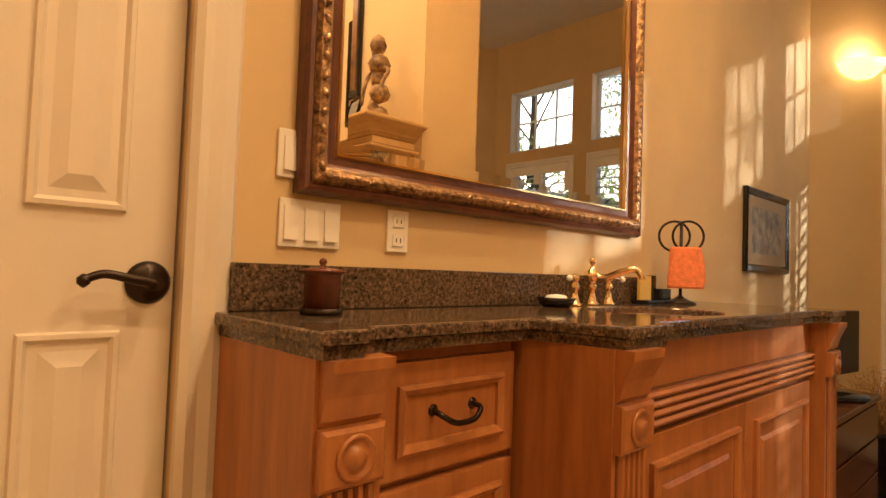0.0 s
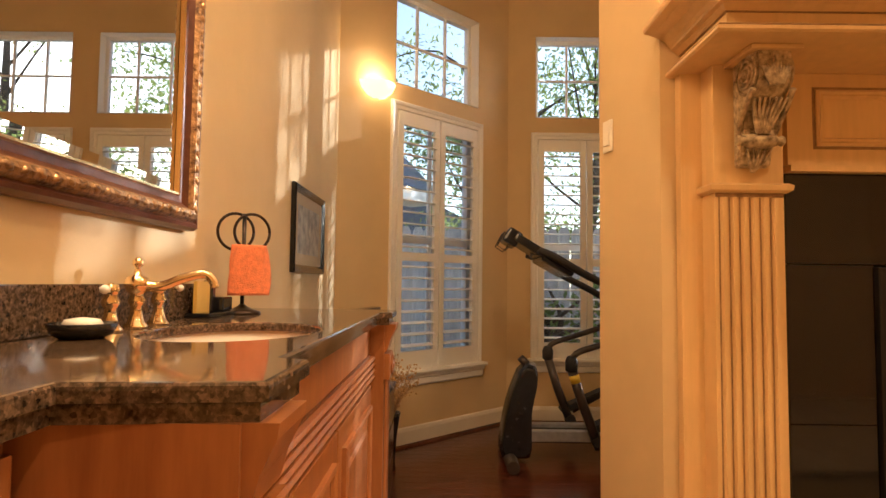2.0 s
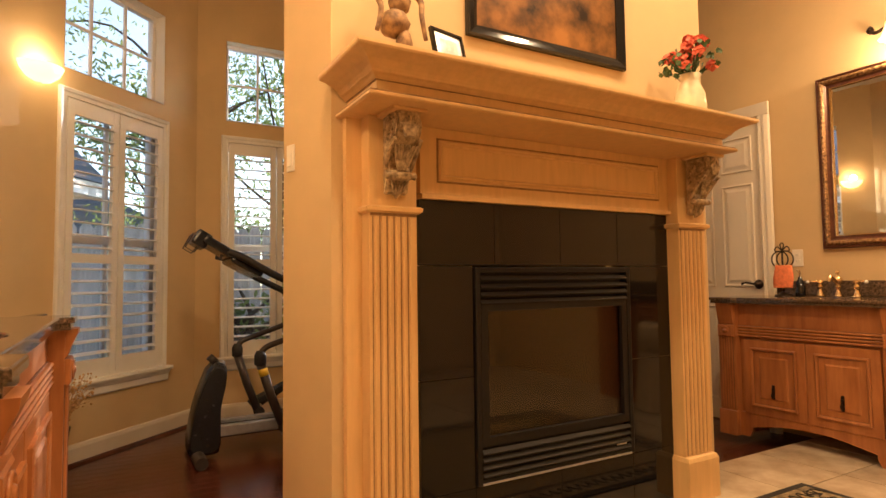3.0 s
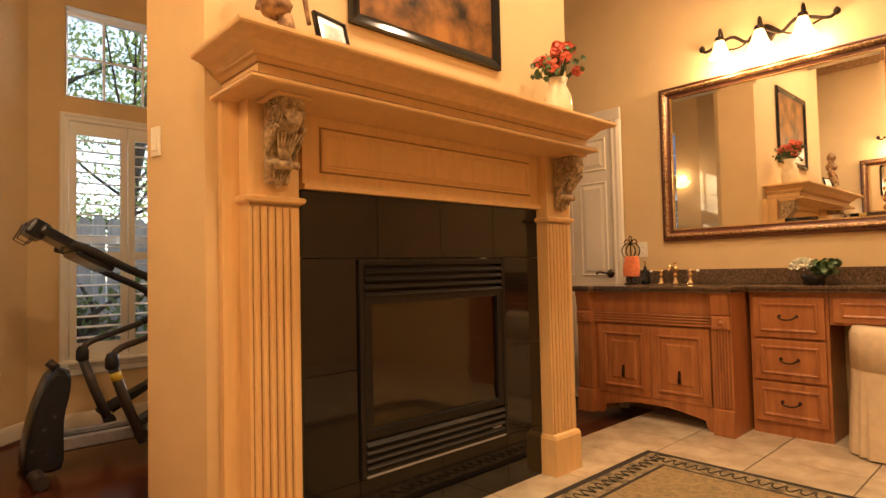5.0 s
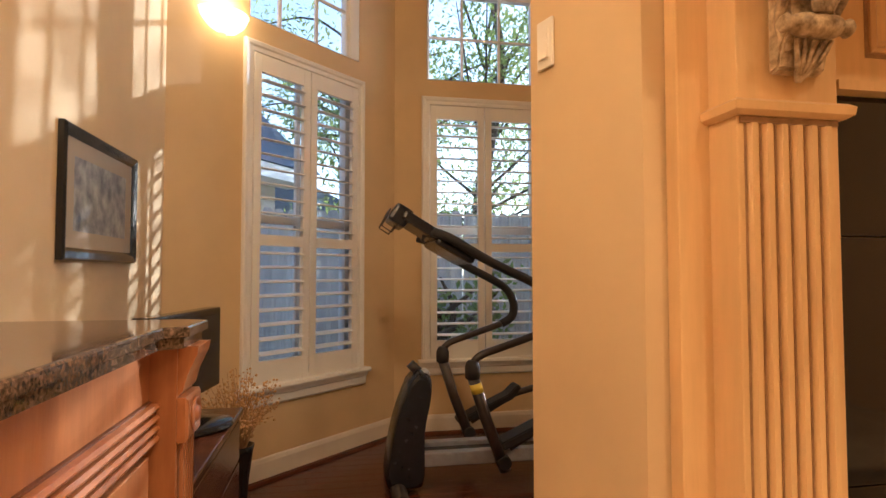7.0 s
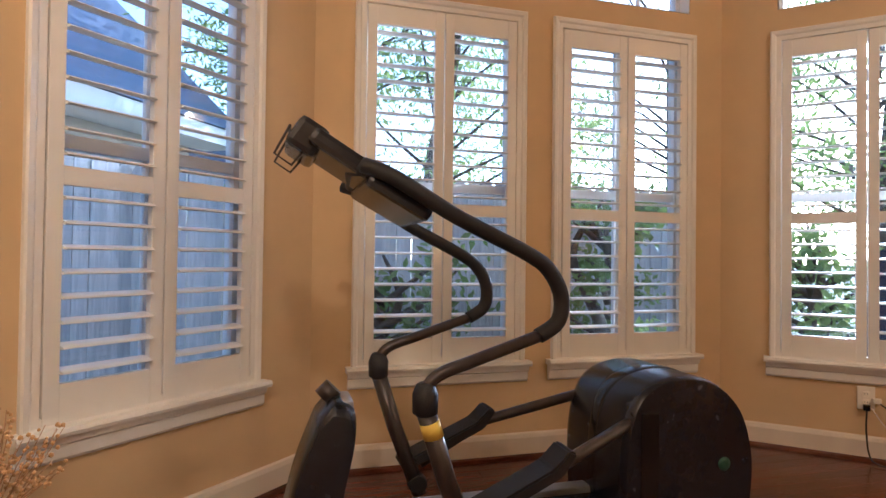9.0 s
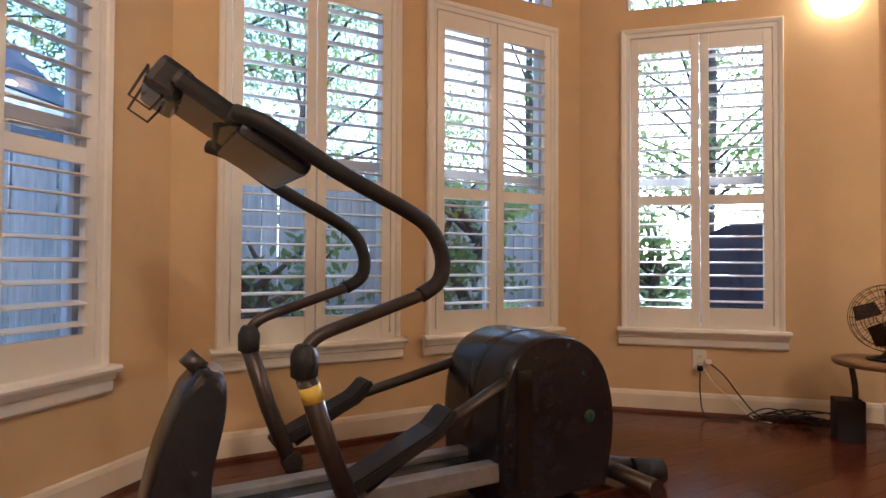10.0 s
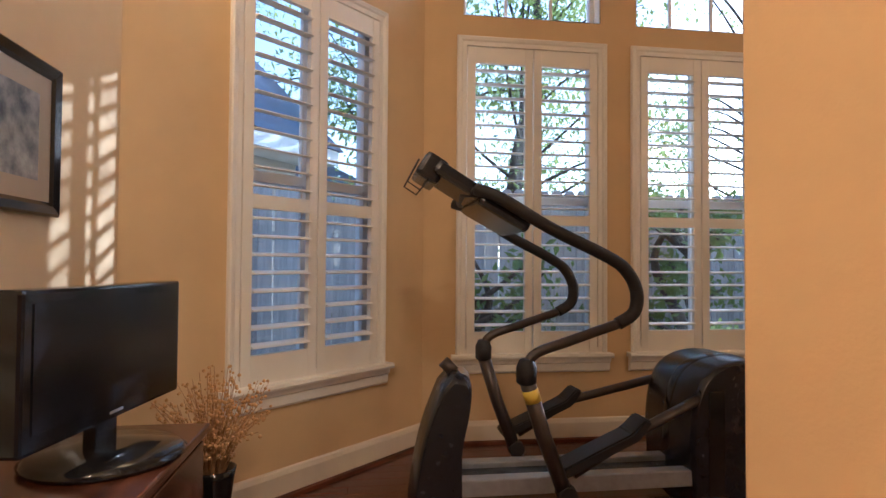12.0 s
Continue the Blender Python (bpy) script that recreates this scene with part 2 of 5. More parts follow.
def slab(bm, poly, z0, z1, hole=None, bev=0.008):
    """A flat slab with an optional hole."""
    es = []
    for loop in [poly] + ([hole] if hole else []):
        vs = [bm.verts.new((x, y, z1)) for x, y in loop]
        es += [bm.edges.new((vs[i], vs[(i + 1) % len(vs)])) for i in range(len(vs))]
    r = bmesh.ops.triangle_fill(bm, edges=es, use_beauty=True)
    fs = [g for g in r["geom"] if isinstance(g, bmesh.types.BMFace)]
    outer = [e for e in es]
    ex = bmesh.ops.extrude_face_region(bm, geom=fs)
    for g in ex["geom"]:
        if isinstance(g, bmesh.types.BMVert):
            g.co.z = z0
    bmesh.ops.recalc_face_normals(bm, faces=bm.faces[:])
    if bev:
        tops = [e for e in bm.edges if all(abs(v.co.z - z1) < 1e-5 for v in e.verts) and len(e.link_faces) == 2 and abs(e.link_faces[0].normal.dot(e.link_faces[1].normal)) < 0.5]
        bmesh.ops.bevel(bm, geom=tops, offset=bev, segments=3, affect="EDGES", profile=0.6)
    return bm


def mesh_of(name, bm, material):
    me = bpy.data.meshes.new(name)
    bmesh.ops.recalc_face_normals(bm, faces=bm.faces[:])
    bm.to_mesh(me)
    bm.free()
    me.materials.append(material)
    return me


def part(name, bm, material, parent=None, label="", m=None):
    ob = new(name, mesh_of(name, bm, material))
    if parent:
        ob.parent = parent
    if m:
        ob.matrix_basis = m
    return tagged(ob, label)


def thing(name, label, category, m=None, group="", kind=""):
    ob = new(name)
    if m:
        ob.matrix_basis = m
    return tagged(ob, label, category, group, kind)


def struct(name, bm, material, label="", category=""):
    return tagged(part(name, bm, material), label, category, kind="structure")


def smooth(ob):
    for p in ob.data.polygons:
        p.use_smooth = True
    return ob


# ---- the plan ----
NY, SY, WX = 2.02, -2.62, -1.3
FZ = 0.06  # the tiled bath floor lies a little above the bay's wooden floor
CEILZ, TOPZ = 3.6, 3.6
A, B, C, D = Vector((4.49, NY)), Vector((5.58, 0.883)), Vector((5.58, -1.37)), Vector((4.49, -2.507))


def wall(name, p0, p1, openings=(), z1=TOPZ, thick=0.16, label=""):
    """A wall whose room face runs from p0 to p1, seen from inside left to right; it thickens outwards."""
    p0, p1 = Vector(p0), Vector(p1)
    L = (p1 - p0).length
    us = sorted({0.0, L, *[u for o in openings for u in o[:2]]})
    bm = bme()
    for a, b in zip(us, us[1:]):
        holes = sorted([o for o in openings if o[0] <= a + 1e-4 and o[1] >= b - 1e-4], key=lambda o: o[2])
        z = 0.0
        for o in holes:
            if o[2] > z:
                box(bm, a, b, 0, thick, z, o[2])
            z = o[3]
        box(bm, a, b, 0, thick, z, z1)
    ob = struct(name, bm, WALL, label or "golden beige painted plaster wall", "wall")
    d = (p1 - p0).normalized()
    ob.matrix_basis = pose(p0.x, p0.y, 0, 0, 0, math.degrees(math.atan2(d.y, d.x)))
    return ob


WIN = [("window_1", A, B, 0.834), ("window_2", B, C, 0.618), ("window_3", B, C, 1.637), ("window_4", C, D, 0.675)]
HW = 0.405


def holes(us):
    return [o for u in us for o in ((u - HW, u + HW, 0.465, 2.22), (u - HW + 0.005, u + HW - 0.005, 2.375, 3.035))]


wall("wall_north", (WX, NY), (A.x, A.y), [(1.88, 2.38, 0.0, 2.1)])
wall("wall_bay_northeast", A, B, holes([0.834]))
wall("wall_bay_east", B, C, holes([0.618, 1.637]))
wall("wall_bay_southeast", C, D, holes([0.675]))
wall("wall_bay_return", D, (4.49, SY))
wall("wall_south", (4.49, SY), (WX, SY))
wall("wall_west", (WX, SY), (WX, NY))
struct("floor", box(bme(), WX - 0.2, 2.8, SY - 0.2, NY + 0.2, -0.12, FZ - 0.012), GROUT, "sand grout bed under travertine tiles", "floor")
struct("floor_wood", box(bme(), 2.8, 5.8, SY - 0.2, NY + 0.2, -0.12, -0.012), DWOOD, "dark cherry wood floor bed", "floor")
struct("ceiling", box(bme(), WX - 0.2, 5.9, SY - 0.3, NY + 0.3, CEILZ, CEILZ + 0.12), CEIL, "pale cream painted ceiling", "ceiling")
for nm, a, b in (("trim_crown_south", (2.9, SY), (WX, SY)), ("trim_crown_north", (WX, NY), (2.9, NY))):
    d = Vector(b) - Vector(a)
    ob = struct(nm, prism(bme(), [(0, 0), (-0.03, 0), (-0.09, 0.07), (-0.09, 0.10), (0, 0.10)], 0, d.length, "x"), GLAZE, "brown crown moulding under the ceiling", "moulding")
    ob.matrix_basis = pose(a[0], a[1], CEILZ - 0.102, 0, 0, math.degrees(math.atan2(d.y, d.x)))

# partition with the chimney breast
part_bm = bme()
PX0, PY0, PY1 = 2.62, -1.185, 0.785
prism(part_bm, [(PX0, 0.47), (2.94, 0.47), (2.94, 0.855), (2.915, 0.872), (PX0, PY1)], 0, TOPZ)
prism(part_bm, [(PX0, -0.848), (PX0, PY0), (2.90, -1.265), (2.94, -1.25), (2.94, -0.848)], 0, TOPZ)
box(part_bm, PX0, 2.94, -0.848, 0.47, 1.37, TOPZ)
box(part_bm, 2.941, 3.08, -0.848, 0.30, 1.37, TOPZ)
box(part_bm, 2.98, 3.08, -0.848, 0.30, 0, 1.37)
struct("wall_partition", part_bm, WALL, "freestanding golden beige chimney wall between bath and bay", "wall")


def baseboard(name, a, b):
    a, b = Vector(a), Vector(b)
    d = b - a
    ob = struct(name, prism(bme(), [(0, 0), (-0.016, 0), (-0.016, 0.10), (-0.010, 0.118), (-0.004, 0.125), (0, 0.125)], 0.0, d.length, "x"), TRIM, "cream painted wooden baseboard", "baseboard")
    ob.matrix_basis = pose(a.x, a.y, 0, 0, 0, math.degrees(math.atan2(d.y, d.x)))
    sh = struct("trim_shoe", prism(bme(), [(-0.016, 0), (-0.034, 0), (-0.03, 0.014), (-0.016, 0.02)], 0.0, d.length, "x"), DWOOD, "dark cherry shoe moulding along the floor", "moulding")
    sh.matrix_basis = ob.matrix_basis.copy()


baseboard("baseboard_northeast", A, B)
baseboard("baseboard_east", B, C)
baseboard("baseboard_southeast", C, D)
baseboard("baseboard_return", D, (4.49, SY))
baseboard("baseboard_north", (2.6, NY), A)


# ---- windows with plantation shutters ----
def louver_mesh(w):
    bm = bme()
    prism(bm, [(-0.035, 0), (-0.026, 0.0045), (0, 0.006), (0.026, 0.0045), (0.035, 0), (0.026, -0.0045), (0, -0.006), (-0.026, -0.0045)], -w / 2, w / 2, "x")
    return mesh_of("louver", bm, SHUT)


LOUV = louver_mesh(0.282)


def window(name, p0, p1, u, tilt):
    p0, p1 = Vector(p0), Vector(p1)
    d = (p1 - p0).normalized()
    c = p0 + d * u
    w = thing(name, "white double-hung window with open plantation shutters and a transom", "window", pose(c.x, c.y, 0, 0, 0, math.degrees(math.atan2(d.y, d.x))), kind="structure")
    bm = moulding(bme(), -HW - 0.03, HW + 0.03, 0.465, 2.255, [(0, 0), (0, 0.018), (0.006, 0.024), (0.022, 0.020), (0.03, 0.012), (0.052, 0.012), (0.055, 0.004), (0.055, -0.05)])
    part("casing", bm, SHUT, w)
    bm = bme()
    prism(bm, [(0, 0.465), (-0.055, 0.465), (-0.06, 0.477), (-0.055, 0.49), (0, 0.49)], -HW - 0.055, HW + 0.055, "x")
    prism(bm, [(0, 0.464), (-0.040, 0.464), (-0.034, 0.44), (-0.024, 0.433), (-0.022, 0.395), (-0.014, 0.385), (0, 0.385)], -HW - 0.045, HW + 0.045, "x")
    part("window_sill", bm, SHUT, w)
    z0, z1, zm0, zm1 = 0.612, 2.105, 1.205, 1.262
    for sgn in (-1, 1):
        xa, xb = (-HW + 0.028, -0.003) if sgn < 0 else (0.003, HW - 0.028)
        bm = bme()
        st = 0.046
        box(bm, xa, xa + st, -0.014, 0.014, 0.497, 2.195, 0.003)
        box(bm, xb - st, xb, -0.014, 0.014, 0.497, 2.195, 0.003)
        for a, b in ((0.497, z0), (zm0, zm1), (z1, 2.195)):
            box(bm, xa + st, xb - st, -0.013, 0.013, a, b)
        panel = part("shutter_panel", bm, SHUT, w)
        for za, zb, n in ((z0, zm0, 8), (zm1, z1, 11)):
            for i in range(n):
                lv = new("louver", LOUV)
                lv.parent = panel
                lv.matrix_basis = pose((xa + xb) / 2, 0, za + (i + 0.5) * (zb - za) / n, tilt, 0, 0)
    # sash outside the shutters
    bm = bme()
    for x in (-HW, HW - 0.045):
        box(bm, x, x + 0.045, 0.075, 0.13, 0.465, 2.22)
    for z in (0.465, 1.33, 2.175):
        box(bm, -HW + 0.045, HW - 0.045, 0.08, 0.125, z, z + 0.045)
    box(bm, -0.012, 0.012, 0.088, 0.115, 0.51, 2.175)
    part("window_frame", bm, VINYL, w)
    g = part("pane", box(bme(), -HW + 0.04, HW - 0.04, 0.098, 0.102, 0.505, 2.18), GLASS, w)
    g.visible_shadow = False
    bm = bme()
    moulding(bm, -HW + 0.006, HW - 0.006, 2.377, 3.033, [(0, -0.13), (0, -0.08), (0.03, -0.08), (0.03, -0.13)])
    for x in (-HW / 3, HW / 3):
        box(bm, x - 0.008, x + 0.008, -0.0 + 0.09, 0.112, 2.405, 3.005)
    box(bm, -HW + 0.03, HW - 0.03, 0.092, 0.110, 2.697, 2.713)
    part("transom_frame", bm, VINYL, w)
    bm = moulding(bme(), -HW + 0.0055, HW - 0.0055, 2.3755, 3.0345, [(0, -0.001), (0, -0.08), (0.004, -0.08), (0.004, -0.001)])
    part("transom_reveal", bm, SHUT, w)
    g = part("pane", box(bme(), -HW + 0.03, HW - 0.03, 0.099, 0.103, 2.395, 3.015), GLASS, w)
    g.visible_shadow = False
    return w


for (nm, a, b, u), tl in zip(WIN, (9, 5, 4, 3)):
    window(nm, a, b, u, tl)


# ---- doors ----
def panel_door(name, x0, x1, z1, m, label, handle_x, n_rows=((0.16, 0.945), (1.125, 1.70), (1.79, 2.0))):
    d = thing(name, label, "door", m, kind="structure")
    part("leaf", box(bme(), x0, x1, 0.03, 0.07, 0.008, z1, 0.002), TRIM, d)
    mid, st = (x0 + x1) / 2, 0.075
    for a, b in n_rows:
        for xa, xb in ((x0 + st, mid - st / 2), (mid + st / 2, x1 - st)):
            bm = moulding(bme(), xa, xb, a, b, [(0, -0.0005), (0.003, 0.008), (0.010, 0.009), (0.016, 0.0015), (0.028, 0.002), (0.05, 0.010)], 0.03)
            f = [bm.verts[-4 + i] for i in range(4)] if bm.verts.ensure_lookup_table() is None else None
            bm.faces.new(f)
            part("door_panel", bm, TRIM, d)
    bm = bme()
    prof = [(0, 0), (-0.014, 0), (-0.022, 0.012), (-0.016, 0.03), (-0.02, 0.05), (-0.012, 0.075), (0, 0.085)]
    prism(bm, [(x1 + 0.0 + b, a) for a, b in prof], 0, z1 + 0.01)
    prism(bm, [(x0 - b, a) for a, b in prof], 0, z1 + 0.01)
    box(bm, x0 - 0.085, x1 + 0.085, -0.02, 0, z1 + 0.01, z1 + 0.10, 0.005)
    part("door_casing", bm, TRIM, d)
    bm = lathe(bme(), [(0.033, 0), (0.034, 0.004), (0.028, 0.011), (0.012, 0.014), (0.012, 0.045)], 24, m=pose(handle_x, 0.03, 1.018, 90, 0, 0))
    part("handle_rose", bm, BRONZE, d, "round oil-rubbed bronze rose")
    sg = -1 if handle_x > mid else 1
    bm = tube(bme(), spline([(handle_x, -0.012, 1.018), (handle_x + sg * 0.03, -0.016, 1.023), (handle_x + sg * 0.07, -0.016, 1.031), (handle_x + sg * 0.095, -0.016, 1.023)]), 0.008, 10, 0.75)
    lathe(bm, [(0.002, -0.01), (0.009, -0.004), (0.009, 0.004), (0.002, 0.01)], 10, (handle_x + sg * 0.097, -0.016, 1.021))
    part("door_handle", bm, BRONZE, d, "curved oil-rubbed bronze lever")
    return d


panel_door("door_1", 0.585, 1.075, 2.095, pose(0, NY, 0), "cream six-panel door with bronze lever, closed", 1.035)
panel_door("door_2", -0.36, 0.36, 2.2, pose(3.52, SY + 0.075, 0, 0, 0, 180), "cream six-panel door with bronze lever, closed", 0.30, ((0.16, 0.86), (1.0, 1.75), (1.84, 2.1)))


# ---- vanities ----
def raised(bm, x0, x1, z0, z1, y, prof):
    moulding(bm, x0, x1, z0, z1, prof, y)
    bm.verts.ensure_lookup_table()
    bm.faces.new([bm.verts[-4 + i] for i in range(4)])
    return bm


def bail_pull(parent, x, z, y):
    bm = tube(bme(), spline([(x - 0.045, y, z + 0.008), (x - 0.045, y - 0.022, z + 0.004), (x - 0.02, y - 0.03, z - 0.01), (x + 0.02, y - 0.03, z - 0.01), (x + 0.045, y - 0.022, z + 0.004), (x + 0.045, y, z + 0.008)], 5), 0.0048, 8)
    for s in (-1, 1):
        lathe(bm, [(0.010, 0), (0.010, 0.003), (0.005, 0.006)], 12, m=pose(x + s * 0.045, y, z + 0.008, 90, 0, 0))
    part("drawer_pull", bm, BRONZE, parent, "dark bronze bail pull")


def drop_pull(parent, x, z, y):
    bm = lathe(bme(), [(0.003, 0.0), (0.008, 0.008), (0.011, 0.02), (0.006, 0.035), (0.004, 0.05), (0.008, 0.056), (0.003, 0.064)], 12, (x, y - 0.012, z - 0.03))
    box(bm, x - 0.009, x + 0.009, y - 0.004, y, z - 0.035, z + 0.05, 0.003)
    part("door_pull", bm, BRONZE, parent, "dark bronze teardrop pull")


def pilaster(parent, x0, x1, y, h, depth, dz=0.0):
    top, h = h, h - dz
    w = x1 - x0
    mid = (x0 + x1) / 2
    part("pilaster_body", box(bme(), x0, x1, y, depth, 0.0, top), WOOD, parent)
    bm = prism(bme(), [(y, h - 0.088), (y - 0.008, h - 0.08), (y - 0.016, h - 0.05), (y - 0.032, top - 0.015), (y - 0.034, top), (y, top)], x0 + 0.006, x1 - 0.006, "x")
    part("corbel", bm, WOOD, parent)
    bm = raised(bme(), x0 + 0.004, x1 - 0.004, h - 0.168, h - 0.09, y, [(0, 0), (0.0, 0.014), (0.006, 0.018), (0.010, 0.018)])
    lathe(bm, [(0.031, 0.018), (0.031, 0.021), (0.027, 0.024), (0.024, 0.019), (0.016, 0.019), (0.013, 0.026), (0.004, 0.028)], 24, m=Matrix.Translation((mid, y, h - 0.129)) @ pose(0, 0, 0, 90, 0, 0))
    part("rosette_block", bm, WOOD, parent, "turned maple rosette block")
    bm = bme()
    n = 5
    for i in range(n):
        cx = x0 + 0.014 + (w - 0.028) * (i + 0.5) / n
        hw = (w - 0.028) / n * 0.36
        prism(bm, [(cx - hw, y), (cx - hw * 0.6, y - 0.009), (cx + hw * 0.6, y - 0.009), (cx + hw, y)], 0.17, h - 0.172)
    part("fluting", bm, WOOD, parent)
    part("fluting_glaze", box(bme(), x0 + 0.012, x1 - 0.012, y - 0.0025, y, 0.17, h - 0.172), WOODG, parent, "dark glaze between the flutes")
    part("plinth_block", box(bme(), x0 - 0.004, x1 + 0.004, y - 0.016, y + 0.02, 0.0, 0.155, 0.005), WOOD, parent)


def sink_cabinet(name, w, h, depth, label, m, dz=0.0):
    """Front at y=0, seen from -y; x from 0 to w; back at y=depth."""
    t = thing(name, label, "cabinet", m)
    pw = 0.115
    bm = bme()
    box(bm, 0.004, w - 0.004, 0.055, depth, 0.10, h - 0.002)
    part("body", bm, WOOD, t)
    pilaster(t, 0, pw, 0.0, h, depth - 0.01, dz)
    pilaster(t, w - pw, w, 0.0, h, depth - 0.01, dz)
    top, h = h, h - dz
    part("apron", box(bme(), pw, w - pw, 0.045, 0.06, h - 0.092, top - 0.002), WOOD, t)
    for i in range(4):
        z = h - 0.157 + i * 0.018
        bm = prism(bme(), [(0.06, z - 0.0085), (0.03, z - 0.006), (0.026, z), (0.03, z + 0.006), (0.06, z + 0.0085)], pw, w - pw, "x")
        part("frieze_reed", bm, WOOD, t)
    part("frieze_glaze", box(bme(), pw, w - pw, 0.04, 0.058, h - 0.167, h - 0.093), WOODG, t, "dark glaze between the reeds")
    mid = w / 2
    for xa, xb, s in ((pw + 0.03, mid - 0.002, 1), (mid + 0.002, w - pw - 0.03, -1)):
        bm = bme()
        box(bm, xa, xb, 0.034, 0.054, 0.15, h - 0.178, 0.003)
        raised(bm, xa + 0.05, xb - 0.05, 0.20, h - 0.228, 0.034, [(0, -0.001), (0, 0.010), (0.008, 0.013), (0.016, 0.008), (0.020, -0.004), (0.05, -0.002), (0.062, 0.006)])
        door = part("cabinet_door", bm, WOOD, t)
        bm = moulding(bme(), xa + 0.067, xb - 0.067, 0.217, h - 0.245, [(0, 0.0), (0.004, 0.0), (0.004, -0.001)], 0.033)
        part("door_glaze", bm, WOODG, door, "dark glaze line round the panel")
        drop_pull(door, (xa + xb) / 2, (h + 0.0) / 2 - 0.10, 0.030)
    arch = [(pw, 0.0), (pw + 0.05, 0.0), (pw + 0.07, 0.035)] + [(pw + 0.07 + (w - 2 * pw - 0.14) * i / 12, 0.06 + 0.05 * math.sin(math.pi * i / 12)) for i in range(13)] + [(w - pw - 0.07, 0.035), (w - pw - 0.05, 0.0), (w - pw, 0.0), (w - pw, 0.15), (pw, 0.15)]
    part("arched_toe", prism(bme(), arch, 0.04, 0.06, "y"), WOOD, t)
    return t


def drawer_cabinet(name, w, h, depth, zs, label, m, left_pilaster=False):
    t = thing(name, label, "cabinet", m)
    x0 = 0.115 if left_pilaster else 0.02
    part("body", box(bme(), 0.008, w, 0.022, depth, 0.0, h - 0.002), WOOD, t)
    if left_pilaster:
        pilaster(t, 0.002, 0.112, -0.035, h, depth - 0.01)
    for za, zb in zs:
        bm = box(bme(), x0 + 0.012, w - 0.015, 0.0, 0.021, za, zb, 0.004)
        raised(bm, x0 + 0.05, w - 0.05, za + 0.035, zb - 0.035, 0.0, [(0, -0.001), (0, 0.007), (0.006, 0.012), (0.016, 0.006), (0.018, -0.010), (0.03, -0.010), (0.034, -0.006)])
        dr = part("drawer", bm, WOOD, t)
        part("drawer_glaze", moulding(bme(), x0 + 0.068, w - 0.068, za + 0.053, zb - 0.053, [(0, 0.012), (0.008, 0.0115), (0.008, 0.010)], 0.021), WOODG, dr, "dark glaze line round the panel")
        bail_pull(dr, (x0 + w) / 2, (za + zb) / 2, 0.002)
    return t


def ellipse(cx, cy, a, b, n=40):
    return [(cx + a * math.cos(2 * math.pi * i / n), cy + b * math.sin(2 * math.pi * i / n)) for i in range(n)]


def offset(poly, d):
    out, n = [], len(poly)
    for i in range(n):
        a, b, c = Vector(poly[i - 1]), Vector(poly[i]), Vector(poly[(i + 1) % n])
        e0, e1 = (b - a).normalized(), (c - b).normalized()
        n0, n1 = Vector((-e0.y, e0.x)), Vector((-e1.y, e1.x))
        k = (n0 + n1) / (1 + n0.dot(n1))
        out.append(tuple(b + k * d))
    return out


def countertop(name, poly, top, hole_c, label, m=None):
    t = thing(name, label, "countertop", m)
    part("slab", slab(bme(), poly, top - 0.018, top, ellipse(*hole_c, 0.205, 0.150), 0.007), GRAN, t)
    part("ogee_edge", slab(bme(), offset(poly, 0.010), top - 0.0385, top - 0.0182, ellipse(*hole_c, 0.228, 0.173), 0.006), GRAN, t)
    return t


def basin(cx, cy, z, m=None):
    t = thing("sink_basin", "white oval ceramic undermount sink basin in the granite", "sink", m)
    prof = [(1.04, 0), (0.99, -0.03), (0.9, -0.08), (0.7, -0.125), (0.35, -0.145), (0.1, -0.148)]
    bm = bme()
    rings = []
    for k, z1 in prof:
        rings.append([bm.verts.new((x, y, z + z1)) for x, y in ellipse(cx, cy, 0.205 * k, 0.15 * k)])
    for a, b in zip(rings, rings[1:]):
        for i in range(40):
            f = bm.faces.new((a[i], a[(i + 1) % 40], b[(i + 1) % 40], b[i]))
            f.smooth = True
    bm.faces.new(rings[-1])
    part("bowl", bm, CERAM, t)
    part("drain", lathe(bme(), [(0.022, 0.0), (0.022, 0.004), (0.008, 0.006)], 16, (cx, cy, z - 0.148)), GOLD, t, "brass drain")


